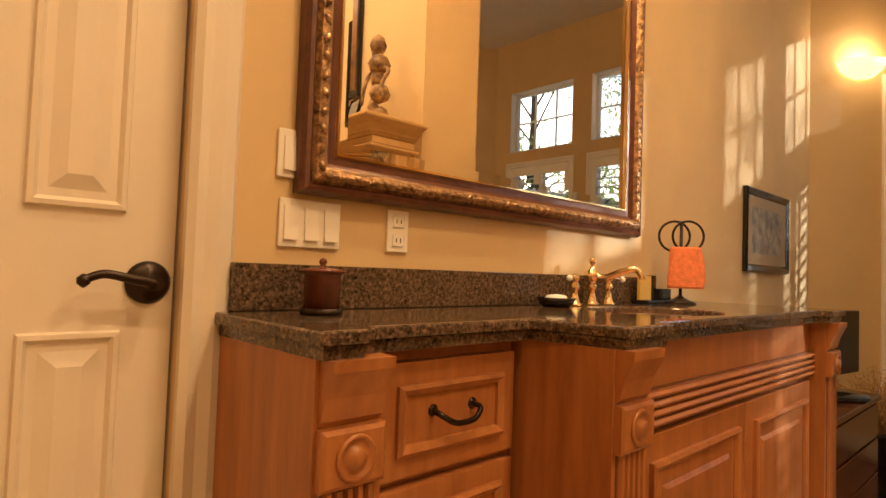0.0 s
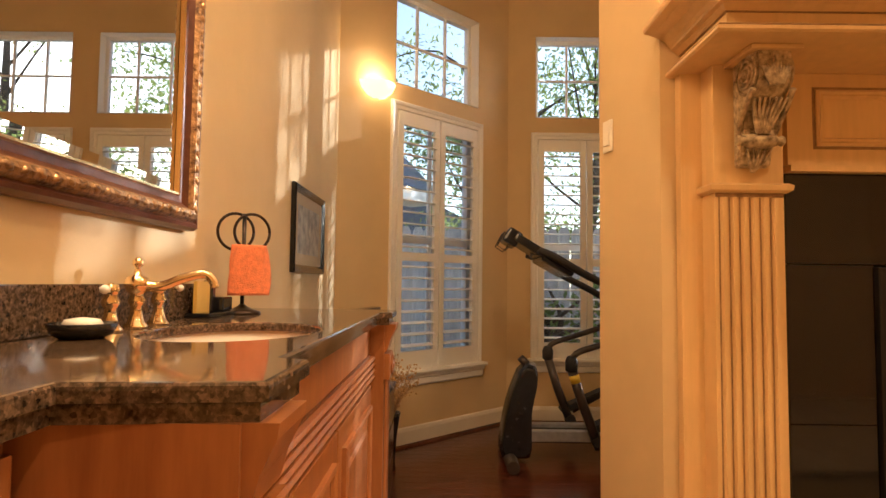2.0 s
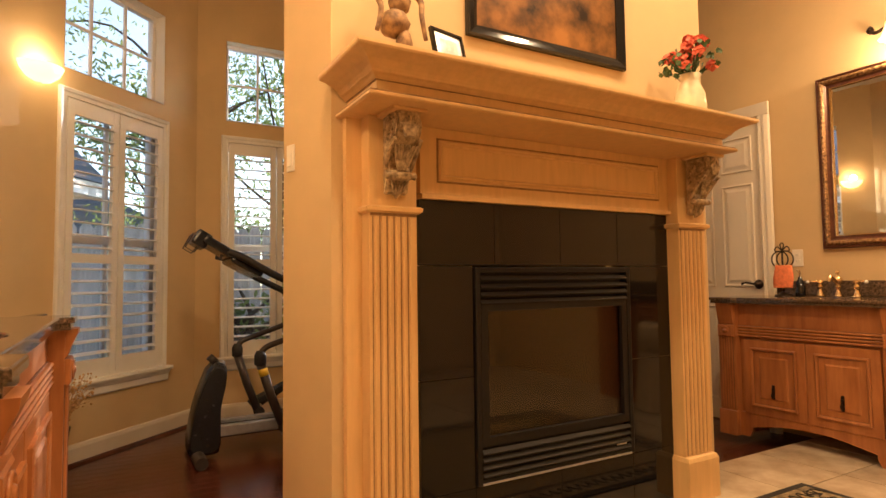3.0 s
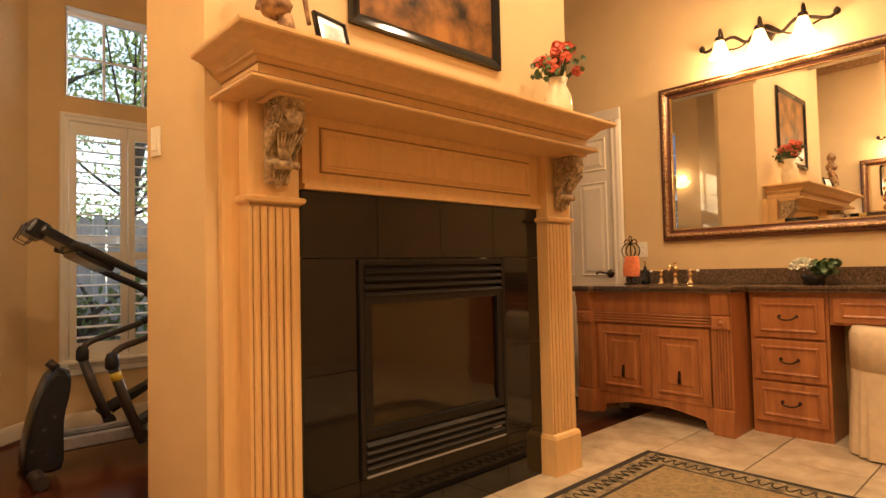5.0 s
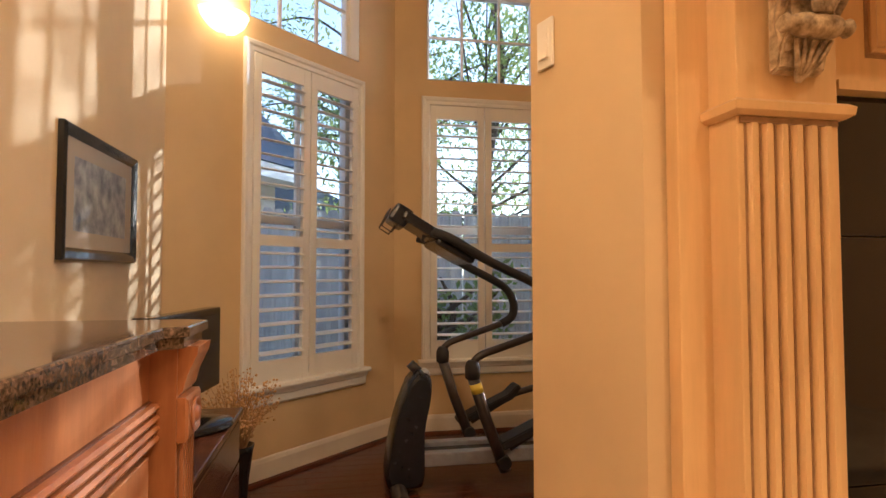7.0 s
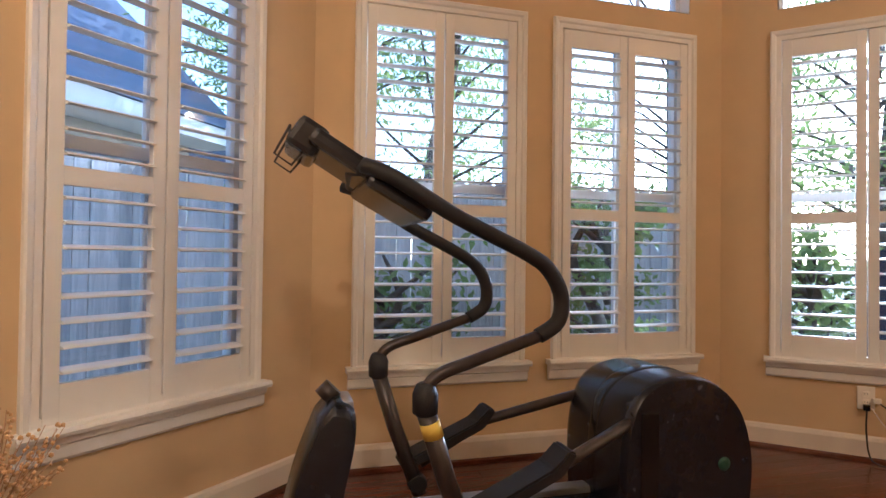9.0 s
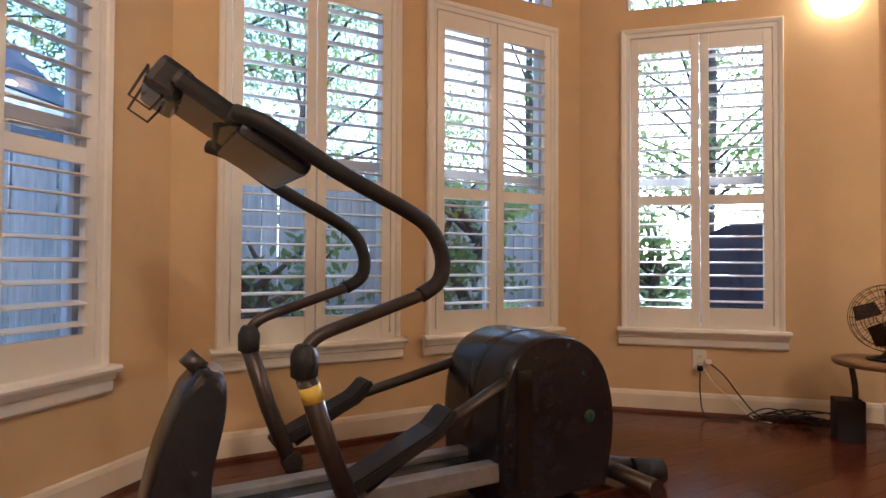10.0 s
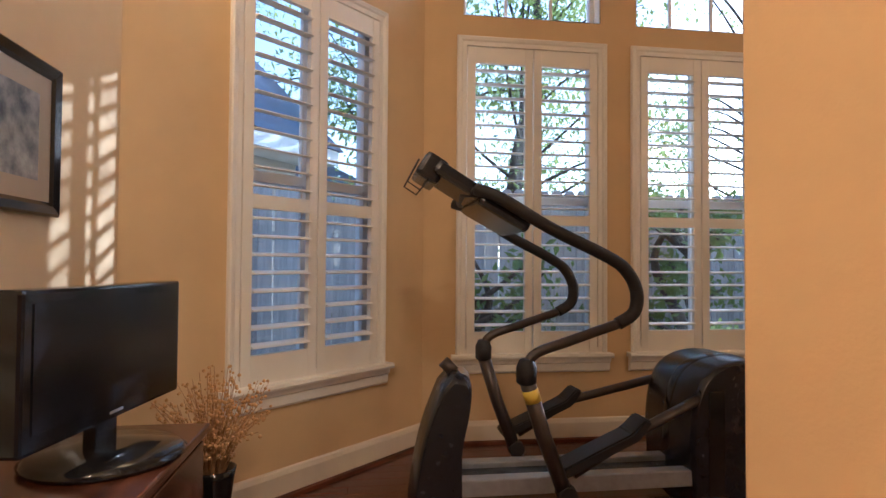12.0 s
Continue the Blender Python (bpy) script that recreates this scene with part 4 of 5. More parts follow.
for s in (-1, 1):
    tube(st, spline([(0, s * 0.03, 0.30), (0, s * 0.085, 0.27), (-0.03, s * 0.075, 0.20), (-0.03, s * 0.09, 0.12)], 5), 0.013, 8, 0.6)
    tube(st, [(0, s * 0.02, 0.06), (-0.01, s * 0.05, 0.0)], 0.018, 8)
ob = part("figurine", st, mat("mottled_figurine", (0.10, 0.03, 0.015), 0.7, scale=25, amt=0.5, bump=0.6, col2=(0.42, 0.25, 0.10)), None, "", pose(2.47, 0.60, MT))
tagged(ob, "dark brown mottled decorative figurine on the mantel shelf", "figurine")
pf = thing("photo_frame", "small black and silver photo frame leaning back on the mantel", "picture frame", pose(2.43, 0.40, MT + 0.001, -14, 0, -78))
part("frame", moulding(bme(), -0.075, 0.075, 0.0, 0.19, [(0, -0.012), (0, 0.002), (0.010, 0.004), (0.012, -0.004)]), GLOSS, pf)
part("mat_board", moulding(bme(), -0.063, 0.063, 0.012, 0.178, [(0, -0.003), (0.022, -0.003)]), SILVER, pf, "silver inner mat")
part("photo", box(bme(), -0.042, 0.042, 0.004, 0.010, 0.033, 0.157), mat("grey_photo", (0.25, 0.25, 0.22), 0.3, scale=18, amt=0.6), pf, "grey photo")
part("back_board", box(bme(), -0.073, 0.073, 0.0105, 0.014, 0.002, 0.188), GLOSS, pf)


def petals(bm, c, r, n, rr):
    for i in range(n):
        a, b = rr.uniform(0, 6.28), rr.uniform(-0.3, 1.2)
        d = Vector((math.cos(a) * math.cos(b), math.sin(a) * math.cos(b), math.sin(b)))
        o = Vector(c) + d * r * 0.55
        u = d.orthogonal().normalized()
        w = d.cross(u)
        vs = [bm.verts.new(o + (u * x + w * y) * r * 0.55 + d * z * r) for x, y, z in ((-.9, -.5, .2), (0, -.9, -.1), (.9, -.5, .2), (.7, .7, .35), (-.7, .7, .35))]
        bm.faces.new(vs)


vz = thing("rose_vase", "glass vase of red silk roses standing on the mantel", "vase", pose(2.45, -0.87, MT))
part("vase_body", lathe(bme(), [(0.05, 0.0), (0.062, 0.02), (0.072, 0.08), (0.066, 0.14), (0.045, 0.19), (0.040, 0.205), (0.052, 0.23), (0.048, 0.23), (0.036, 0.205), (0.06, 0.14), (0.066, 0.08), (0.055, 0.02)], 28), mat("cream_glass", (0.72, 0.62, 0.42), 0.08, scale=20, amt=0.1), vz)
rr = random.Random(7)
stem = bme()
for i in range(16):
    a, q = rr.uniform(0, 6.28), rr.uniform(0.02, 0.12)
    top = (q * math.cos(a), q * math.sin(a), 0.26 + rr.uniform(0.0, 0.14) * (1.2 - q * 5))
    tube(stem, spline([(0, 0, 0.12), (q * .3 * math.cos(a), q * .3 * math.sin(a), 0.22), top], 3), 0.003, 5)
    bm = bme()
    petals(bm, top, 0.030, 16, rr)
    part("rose", bm, ROSE, vz)
part("stems", stem, LEAF, vz)
bm = bme()
for i in range(60):
    a, q = rr.uniform(0, 6.28), rr.uniform(0.03, 0.13)
    petals(bm, (q * math.cos(a), q * math.sin(a), 0.22 + rr.uniform(0, 0.12)), 0.024, 2, rr)
part("leaves", bm, LEAF, vz)


# ---- wall plates ----
def plate(m, w, h, kind, label):
    t = thing("switch_plate" if kind != "outlet" else "wall_outlet", label, "switch" if kind != "outlet" else "outlet", m)
    part("cover", box(bme(), -w / 2, w / 2, -0.006, 0, -h / 2, h / 2, 0.002), IVORY, t)
    n = max(1, round(w / 0.046)) if kind == "switch" else 1
    for i in range(n):
        x = (i - (n - 1) / 2) * 0.042
        if kind == "switch":
            part("rocker", prism(bme(), [(-0.005, -0.031), (-0.012, -0.031), (-0.008, 0.031), (-0.005, 0.031)], x - 0.014, x + 0.014, "x"), IVORY, t)
    if kind == "outlet":
        for z in (-0.02, 0.02):
            so = part("socket", box(bme(), -0.015, 0.015, -0.0085, -0.005, z - 0.013, z + 0.013, 0.003), IVORY, t)
            for x in (-0.006, 0.006):
                part("slot", box(bme(), x - 0.001, x + 0.001, -0.0088, -0.0084, z - 0.004, z + 0.005), GLOSS, so, "dark slot")
    return t


plate(pose(1.302, NY - 0.001, 1.131), 0.128, 0.088, "switch", "ivory triple rocker switch plate on the wall")
plate(pose(1.255, NY - 0.001, 1.256), 0.05, 0.088, "switch", "ivory single switch plate beside the mirror")
plate(pose(1.51, NY - 0.001, 1.133), 0.056, 0.088, "outlet", "ivory duplex outlet above the backsplash")
plate(pose(2.965, SY + 0.001, 1.195, 0, 0, 180), 0.07, 0.115, "outlet", "ivory duplex outlet beside the mirror")
plate(pose(1.33, SY + 0.001, 1.12, 0, 0, 180), 0.07, 0.115, "outlet", "ivory duplex outlet above the backsplash")
plate(pose(2.86, 0.8575, 1.53, 0, 0, 180 + 16.4), 0.05, 0.10, "switch", "ivory switch plate on the chimney wall")
# ---- framed print on the north wall ----
pr = thing("framed_print", "small blue and tan print in a black frame on the wall", "picture", pose(0, NY - 0.002, 0))
part("frame", moulding(bme(), 3.48, 4.07, 1.10, 1.485, [(0, 0), (0, 0.016), (0.006, 0.022), (0.026, 0.016), (0.036, 0.010)]), GLOSS, pr)
part("mat_board", moulding(bme(), 3.515, 4.035, 1.135, 1.45, [(0, 0.009), (0.05, 0.009)]), mat("tan_board", (0.35, 0.27, 0.16), 0.5, amt=0.05), pr, "tan mat board")
part("print", box(bme(), 3.564, 3.986, -0.008, -0.002, 1.184, 1.401), mat("blue_print", (0.05, 0.07, 0.11), 0.3, scale=16, amt=0.6, col2=(0.36, 0.34, 0.28)), pr, "blue and tan print")

# ---- things on the countertops ----
cn = thing("canister", "turned reddish wooden canister with lid on the granite", "canister", pose(1.262, 1.90, TOP1) @ Matrix.Scale(0.7, 4))
RW = mat("red_lacquer_wood", (0.13, 0.035, 0.018), 0.25, scale=8, amt=0.25, stretch=(4, 4, 0.5))
part("base_ring", lathe(bme(), [(0.048, 0), (0.052, 0.006), (0.047, 0.016)], 28), BRONZE, cn)
part("body", lathe(bme(), [(0.043, 0.014), (0.043, 0.094), (0.049, 0.100)], 28), RW, cn)
part("lid", lathe(bme(), [(0.053, 0.100), (0.054, 0.106), (0.03, 0.110), (0.008, 0.113), (0.006, 0.118), (0.010, 0.124), (0.008, 0.131), (0.002, 0.134)], 28), RW, cn, "lid with a round knob")
sd = thing("soap_dish", "black oval soap dish with white soap on the granite", "soap dish", pose(1.95, 1.92, TOP1))
part("dish", lathe(bme(), [(0.03, 0), (0.042, 0.008), (0.05, 0.024), (0.047, 0.024), (0.036, 0.010), (0.01, 0.006)], 24), GLOSS, sd)
ob = part("soap", lathe(bme(), [(0.004, 0), (0.024, 0.003), (0.029, 0.010), (0.024, 0.018), (0.004, 0.021)], 18), CERAM, None, "", pose(1.95, 1.92, TOP1 + 0.0115))
tagged(ob, "white soap bar lying in the black dish", "soap")


def towel_stand(m, style):
    t = thing("towel_stand", "oil-rubbed bronze ring towel stand on the granite", "towel stand", m, "towel stands")
    part("base", lathe(bme(), [(0.055, 0), (0.055, 0.006), (0.03, 0.014), (0.012, 0.024), (0.007, 0.03)], 24), BRONZE, t)
    part("post", tube(bme(), [(0, 0, 0.02), (0, 0, 0.30)], 0.006, 10), BRONZE, t)
    bm = bme()
    for s, yy in ((-1, 0.008), (1, -0.008)):
        tube(bm, [(s * 0.022 + 0.055 * math.cos(a), yy, 0.245 + 0.055 * math.sin(a)) for a in [i * math.pi / 14 for i in range(29)]], 0.0045, 8)
    if style:
        for s in (-1, 1):
            tube(bm, spline([(0, 0, 0.30), (s * 0.03, 0, 0.33), (s * 0.05, 0, 0.31), (s * 0.035, 0, 0.295)], 5), 0.004, 6)
        tube(bm, spline([(0, 0, 0.30), (0.012, 0, 0.34), (0, 0, 0.355), (-0.012, 0, 0.34), (0, 0, 0.30)], 5), 0.004, 6)
    part("ring", bm, BRONZE, t)
    # folded hand towel over the ring
    bm = bme()
    n, k = 14, 16
    grid = []
    for j in range(k + 1):
        z = 0.205 - 0.15 * j / k
        w = 0.052 + 0.012 * math.sin(j / k * 2.2)
        row = []
        for i in range(2 * n):
            a = 2 * math.pi * i / (2 * n)
            wob = 1 + 0.08 * math.sin(5 * a + j * 0.25)
            row.append(bm.verts.new((0.012 + w * math.cos(a) * wob, -0.012 + 0.022 * math.sin(a) * wob - 0.006, z)))
        grid.append(row)
    for a, b in zip(grid, grid[1:]):
        for i in range(2 * n):
            f = bm.faces.new((a[i], a[(i + 1) % (2 * n)], b[(i + 1) % (2 * n)], b[i]))
            f.smooth = True
    bm.faces.new(grid[0])
    bm.faces.new(grid[-1][::-1])
    ob = part("hand_towel", bm, TOWEL, None, "", m)
    tagged(ob, "orange terry hand towel hung over the bronze ring", "towel")
    return t


towel_stand(pose(2.66, 1.925, TOP1, 0, 0, -48) @ Matrix.Scale(0.92, 4), False)
towel_stand(pose(2.98, -2.46, TOP2 + FZ, 0, 0, 180), True)
nb = thing("tissue_tray", "black tray with amber framed card on the granite", "tray", pose(2.49, 1.965, TOP1))
part("tray", box(bme(), -0.05, 0.13, -0.04, 0.02, 0, 0.012, 0.003), GLOSS, nb)
part("amber_card", box(bme(), -0.04, 0.035, -0.005, 0.004, 0.012, 0.088), mat("amber_card", (0.62, 0.40, 0.08), 0.3, amt=0.15), nb, "amber card")
part("card_stand", box(bme(), 0.036, 0.055, -0.012, 0.012, 0.012, 0.09, 0.002), GLOSS, nb)
part("tin", box(bme(), 0.06, 0.125, -0.03, 0.01, 0.012, 0.048, 0.004), GLOSS, nb)
sb = thing("soap_bottle", "dark glass soap bottle with pump by the sink", "bottle", pose(2.86, -2.44, TOP2 + FZ))
part("bottle", lathe(bme(), [(0.028, 0), (0.03, 0.01), (0.03, 0.09), (0.012, 0.11), (0.012, 0.125)], 18), GLOSS, sb)
part("pump", tube(bme(), [(0, 0, 0.125), (0, 0, 0.165), (0, 0.03, 0.165)], 0.005, 8), GOLD, sb)
hy = thing("hydrangea_pot", "white hydrangea flowers with leaves in a dark pot", "flowers", pose(1.80, -2.44, TOP2 + FZ))
part("pot", lathe(bme(), [(0.05, 0), (0.065, 0.05), (0.06, 0.06)], 20), GLOSS, hy)
bm = bme()
for i in range(170):
    a, b = rr.uniform(0, 6.28), rr.uniform(0, 1.5)
    petals(bm, (0.05 + 0.07 * math.cos(a) * math.cos(b), 0.07 * math.sin(a) * math.cos(b), 0.09 + 0.06 * math.sin(b)), 0.014, 2, rr)
part("flower_head", bm, HYDR, hy)
bm = bme()
for i in range(60):
    petals(bm, (-0.06 + rr.uniform(-.06, .06), rr.uniform(-.06, .06), 0.08 + rr.uniform(-.02, .05)), 0.03, 2, rr)
part("leaves", bm, LEAF, hy)

# ---- stool and rug ----
sl = thing("vanity_stool", "skirted cream fabric vanity stool pushed under the counter", "stool", pose(1.38, -2.30, FZ))
part("seat_back", lathe(bme(), [(0.20, 0.44), (0.225, 0.45), (0.225, 0.63), (0.21, 0.665), (0.17, 0.67), (0.05, 0.66)], 36), FABRIC, sl)
bm = bme()
rings = []
for j in range(8):
    z = 0.45 - 0.44 * j / 7
    rings.append([bm.verts.new(((0.222 + 0.018 * j / 7 + 0.012 * (j / 7) * math.sin(i * 0.9 + math.sin(i * 0.37) * 2)) * math.cos(2 * math.pi * i / 120), (0.222 + 0.018 * j / 7 + 0.012 * (j / 7) * math.sin(i * 0.9 + math.sin(i * 0.37) * 2)) * math.sin(2 * math.pi * i / 120), z)) for i in range(120)])
for a, b in zip(rings, rings[1:]):
    for i in range(120):
        f = bm.faces.new((a[i], a[(i + 1) % 120], b[(i + 1) % 120], b[i]))
        f.smooth = True
part("skirt", bm, FABRIC, sl, "gathered cream skirt")

RUGM = mat("rug_field", (0.16, 0.11, 0.05), 0.95, scale=26, amt=0.7, bump=0.6, bscale=200, col2=(0.34, 0.26, 0.14))
rug = thing("area_rug", "black and gold patterned wool rug on the tiles", "rug", pose(1.63, -0.60, FZ))
part("border", box(bme(), -0.75, 0.75, -0.9, 0.9, 0.001, 0.009, 0.003), mat("rug_black", (0.018, 0.014, 0.010), 0.95, scale=60, amt=0.3, bump=0.5, bscale=200), rug)
part("band", box(bme(), -0.71, 0.71, -0.86, 0.86, 0.0095, 0.0105), RUGM, rug, "gold scrolled band")
part("guard", box(bme(), -0.58, 0.58, -0.73, 0.73, 0.0108, 0.0115), mat("rug_guard", (0.02, 0.015, 0.01), 0.95, scale=60, amt=0.3), rug, "thin dark guard stripe")
part("field", box(bme(), -0.56, 0.56, -0.71, 0.71, 0.0118, 0.0125), mat("rug_gold", (0.24, 0.17, 0.075), 0.95, scale=40, amt=0.35, bump=0.5, bscale=200), rug, "gold field")
bm = bme()
for s in (-1, 1):
    for i in range(30):
        y = -0.83 + i * 0.057
        tube(bm, spline([(s * 0.645 - 0.03, y - 0.03, 0.0112), (s * 0.645 + 0.03, y - 0.01, 0.0112), (s * 0.645 + 0.005, y + 0.015, 0.0112), (s * 0.645 - 0.03, y + 0.02, 0.0112)], 4), 0.0035, 4)
    for i in range(24):
        x = -0.66 + i * 0.057
        tube(bm, spline([(x - 0.03, s * 0.795 - 0.03, 0.0112), (x - 0.01, s * 0.795 + 0.03, 0.0112), (x + 0.015, s * 0.795 + 0.005, 0.0112), (x + 0.02, s * 0.795 - 0.03, 0.0112)], 4), 0.0035, 4)
part("scrolls", bm, mat("rug_line", (0.015, 0.011, 0.008), 0.95, amt=0.1), rug, "dark scrolling vine pattern")

# ---- television corner ----
tvs = thing("media_cabinet", "dark mahogany media cabinet against the wall", "cabinet", pose(3.60, 1.80, 0))
part("body", box(bme(), -0.44, 0.44, -0.17, 0.20, 0.05, 0.535, 0.004), DWOOD, tvs)
part("top", box(bme(), -0.46, 0.46, -0.19, 0.205, 0.535, 0.56, 0.006), DWOOD, tvs)
part("base", box(bme(), -0.45, 0.45, -0.18, 0.20, 0.0, 0.05, 0.004), DWOOD, tvs)
for i in range(3):
    part("drawer", box(bme(), -0.42, 0.42, -0.184, -0.171, 0.07 + i * 0.155, 0.215 + i * 0.155, 0.004), DWOOD, tvs)
tv = thing("television", "black flat screen television on its stand, switched off", "television", pose(3.79, 1.76, 0.56, 0, 0, -9) @ Matrix.Scale(0.98, 4))
part("housing", box(bme(), -0.29, 0.29, -0.02, 0.035, 0.09, 0.385, 0.008), GLOSS, tv)
part("screen", box(bme(), -0.262, 0.262, -0.0225, -0.0205, 0.125, 0.36), SCREEN, tv, "dark matt screen")
part("neck", box(bme(), -0.04, 0.04, 0.0, 0.03, 0.02, 0.10, 0.004), GLOSS, tv)
part("foot", lathe(bme(), [(0.16, 0.001), (0.165, 0.010), (0.15, 0.022), (0.05, 0.030)], 32), GLOSS, tv)
part("logo_bar", box(bme(), -0.025, 0.025, -0.0212, -0.0205, 0.103, 0.109), SILVER, tv, "small silver logo bar")
dv = thing("media_player", "slim black media player beside the television", "player", pose(3.36, 1.72, 0.56))
part("case", box(bme(), -0.09, 0.09, -0.07, 0.07, 0.001, 0.045, 0.004), GLOSS, dv)

bv = thing("branch_vase", "tall black vase of dry budded twigs on the floor", "vase", pose(4.40, 1.68, 0) @ Matrix.Scale(0.9, 4))
part("vase_body", lathe(bme(), [(0.05, 0), (0.055, 0.01), (0.045, 0.05), (0.055, 0.20), (0.072, 0.33), (0.078, 0.36), (0.07, 0.36), (0.05, 0.20), (0.03, 0.03)], 24), GLOSS, bv)
tw, bud = bme(), bme()
for i in range(85):
    a, q = rr.uniform(0, 6.28), rr.uniform(0.03, 0.24)
    pts = spline([(0.02 * math.cos(a), 0.02 * math.sin(a), 0.30), (q * .45 * math.cos(a), q * .45 * math.sin(a), 0.46), (q * math.cos(a + .3), q * math.sin(a + .3), 0.48 + rr.uniform(0.04, 0.24) * (1.15 - 2 * q))], 4)
    tube(tw, pts, 0.0022, 4, 0.5)
    for k in range(11):
        pnt = pts[min(len(pts) - 1, 3 + k // 2)] + Vector((rr.uniform(-.016, .016), rr.uniform(-.016, .016), rr.uniform(-.016, .016)))
        bmesh.ops.create_icosphere(bud, subdivisions=1, radius=rr.uniform(0.004, 0.0075), matrix=Matrix.Translation(pnt))
tagged(part("twig_mass", tw, TWIG, bv, "brown dry twigs"), kind="stuff")
tagged(part("bud_mass", bud, BERRY, bv, "ochre dry buds"), kind="stuff")

# ---- elliptical trainer ----
el = thing("elliptical_trainer", "black elliptical cross trainer with bent foam handlebars", "exercise machine", Matrix.Translation((-0.273, -0.216, 0)) @ Matrix.Diagonal((1.15, 1.08, 1.05, 1)))
EX, EX2 = 4.10, 4.56
def shroud(bm, x0, x1, outline, inset):
    c = (sum(p[0] for p in outline) / len(outline), sum(p[1] for p in outline) / len(outline))
    loops = []
    for x, k in ((x0, 1 - inset), (x0 + 0.03, 1.0), (x1 - 0.03, 1.0), (x1, 1 - inset)):
        loops.append([bm.verts.new((x, c[0] + (y - c[0]) * k, max(0.03, c[1] + (z - c[1]) * k))) for y, z in outline])
    n = len(outline)
    for a, b in zip(loops, loops[1:]):
        for i in range(n):
            f = bm.faces.new((a[i], a[(i + 1) % n], b[(i + 1) % n], b[i]))
            f.smooth = True
    bm.faces.new(loops[0])
    bm.faces.new(loops[-1][::-1])
    return bm
o = [tuple(p)[:2] for p in spline([(0.25, 0.04, 0), (0.265, 0.3, 0), (0.235, 0.48, 0), (0.16, 0.575, 0), (0.02, 0.61, 0), (-0.14, 0.585, 0), (-0.26, 0.49, 0), (-0.315, 0.34, 0), (-0.31, 0.18, 0), (-0.27, 0.04, 0)], 5)]
o = [(-0.315 + (y + 0.315) * 0.82, z * 0.96) for y, z in o]
part("flywheel_shroud", shroud(bme(), 4.15, 4.50, o, 0.05), PLAST, el, "rounded dark grey flywheel shroud")
part("shroud_band", shroud(bme(), 4.28, 4.37, [(y * 1.008, 0.3 + (z - 0.3) * 1.012) for y, z in o], 0.02), GLOSS, el, "glossy black centre band")
part("shroud_slot", box(bme(), 4.146, 4.156, 0.04, 0.10, 0.10, 0.48, 0.003), GLOSS, el)
part("emblem", lathe(bme(), [(0.022, 0), (0.022, 0.004), (0.01, 0.005)], 18, m=Matrix.Translation((4.152, -0.20, 0.30)) @ pose(0, 0, 0, 0, -90, 0)), mat("green_emblem", (0.03, 0.10, 0.06), 0.4), el, "dull green round emblem")
o = [tuple(p)[:2] for p in spline([(1.02, 0.60, 0), (0.955, 0.575, 0), (0.95, 0.47, 0), (0.985, 0.30, 0), (1.0, 0.04, 0), (1.18, 0.04, 0), (1.185, 0.18, 0), (1.14, 0.38, 0), (1.07, 0.55, 0)], 4)]
o = [(0.95 + (y - 0.95) * 0.82, z * 0.93) for y, z in o]
part("front_cover", shroud(bme(), 4.16, 4.36, o, 0.12), PLAST, el, "tall dark front cover")
part("cover_cap", box(bme(), 4.20, 4.32, 0.952, 0.985, 0.515, 0.556, 0.012), SILVER, el, "silver cap")
for x in (4.17, 4.33):
    part("side_rail", box(bme(), x, x + 0.05, 0.10, 1.0, 0.13, 0.19, 0.006), SILVER, el, "silver guide rail")
part("centre_deck", box(bme(), 4.22, 4.33, 0.12, 1.0, 0.11, 0.17, 0.006), PLAST, el)
part("front_stabiliser", tube(bme(), [(4.02, 1.10, 0.035), (4.50, 1.10, 0.035)], 0.035, 12), STEEL, el)
part("rear_stabiliser", tube(bme(), [(4.05, -0.40, 0.05), (4.60, -0.40, 0.05)], 0.032, 12), STEEL, el)
part("rear_leg", tube(bme(), [(4.3, -0.2, 0.10), (4.22, -0.50, 0.05)], 0.035, 10), STEEL, el)
part("foot_cap", tube(bme(), [(4.20, -0.46, 0.05), (4.16, -0.56, 0.045)], 0.045, 12), RUBBER, el)
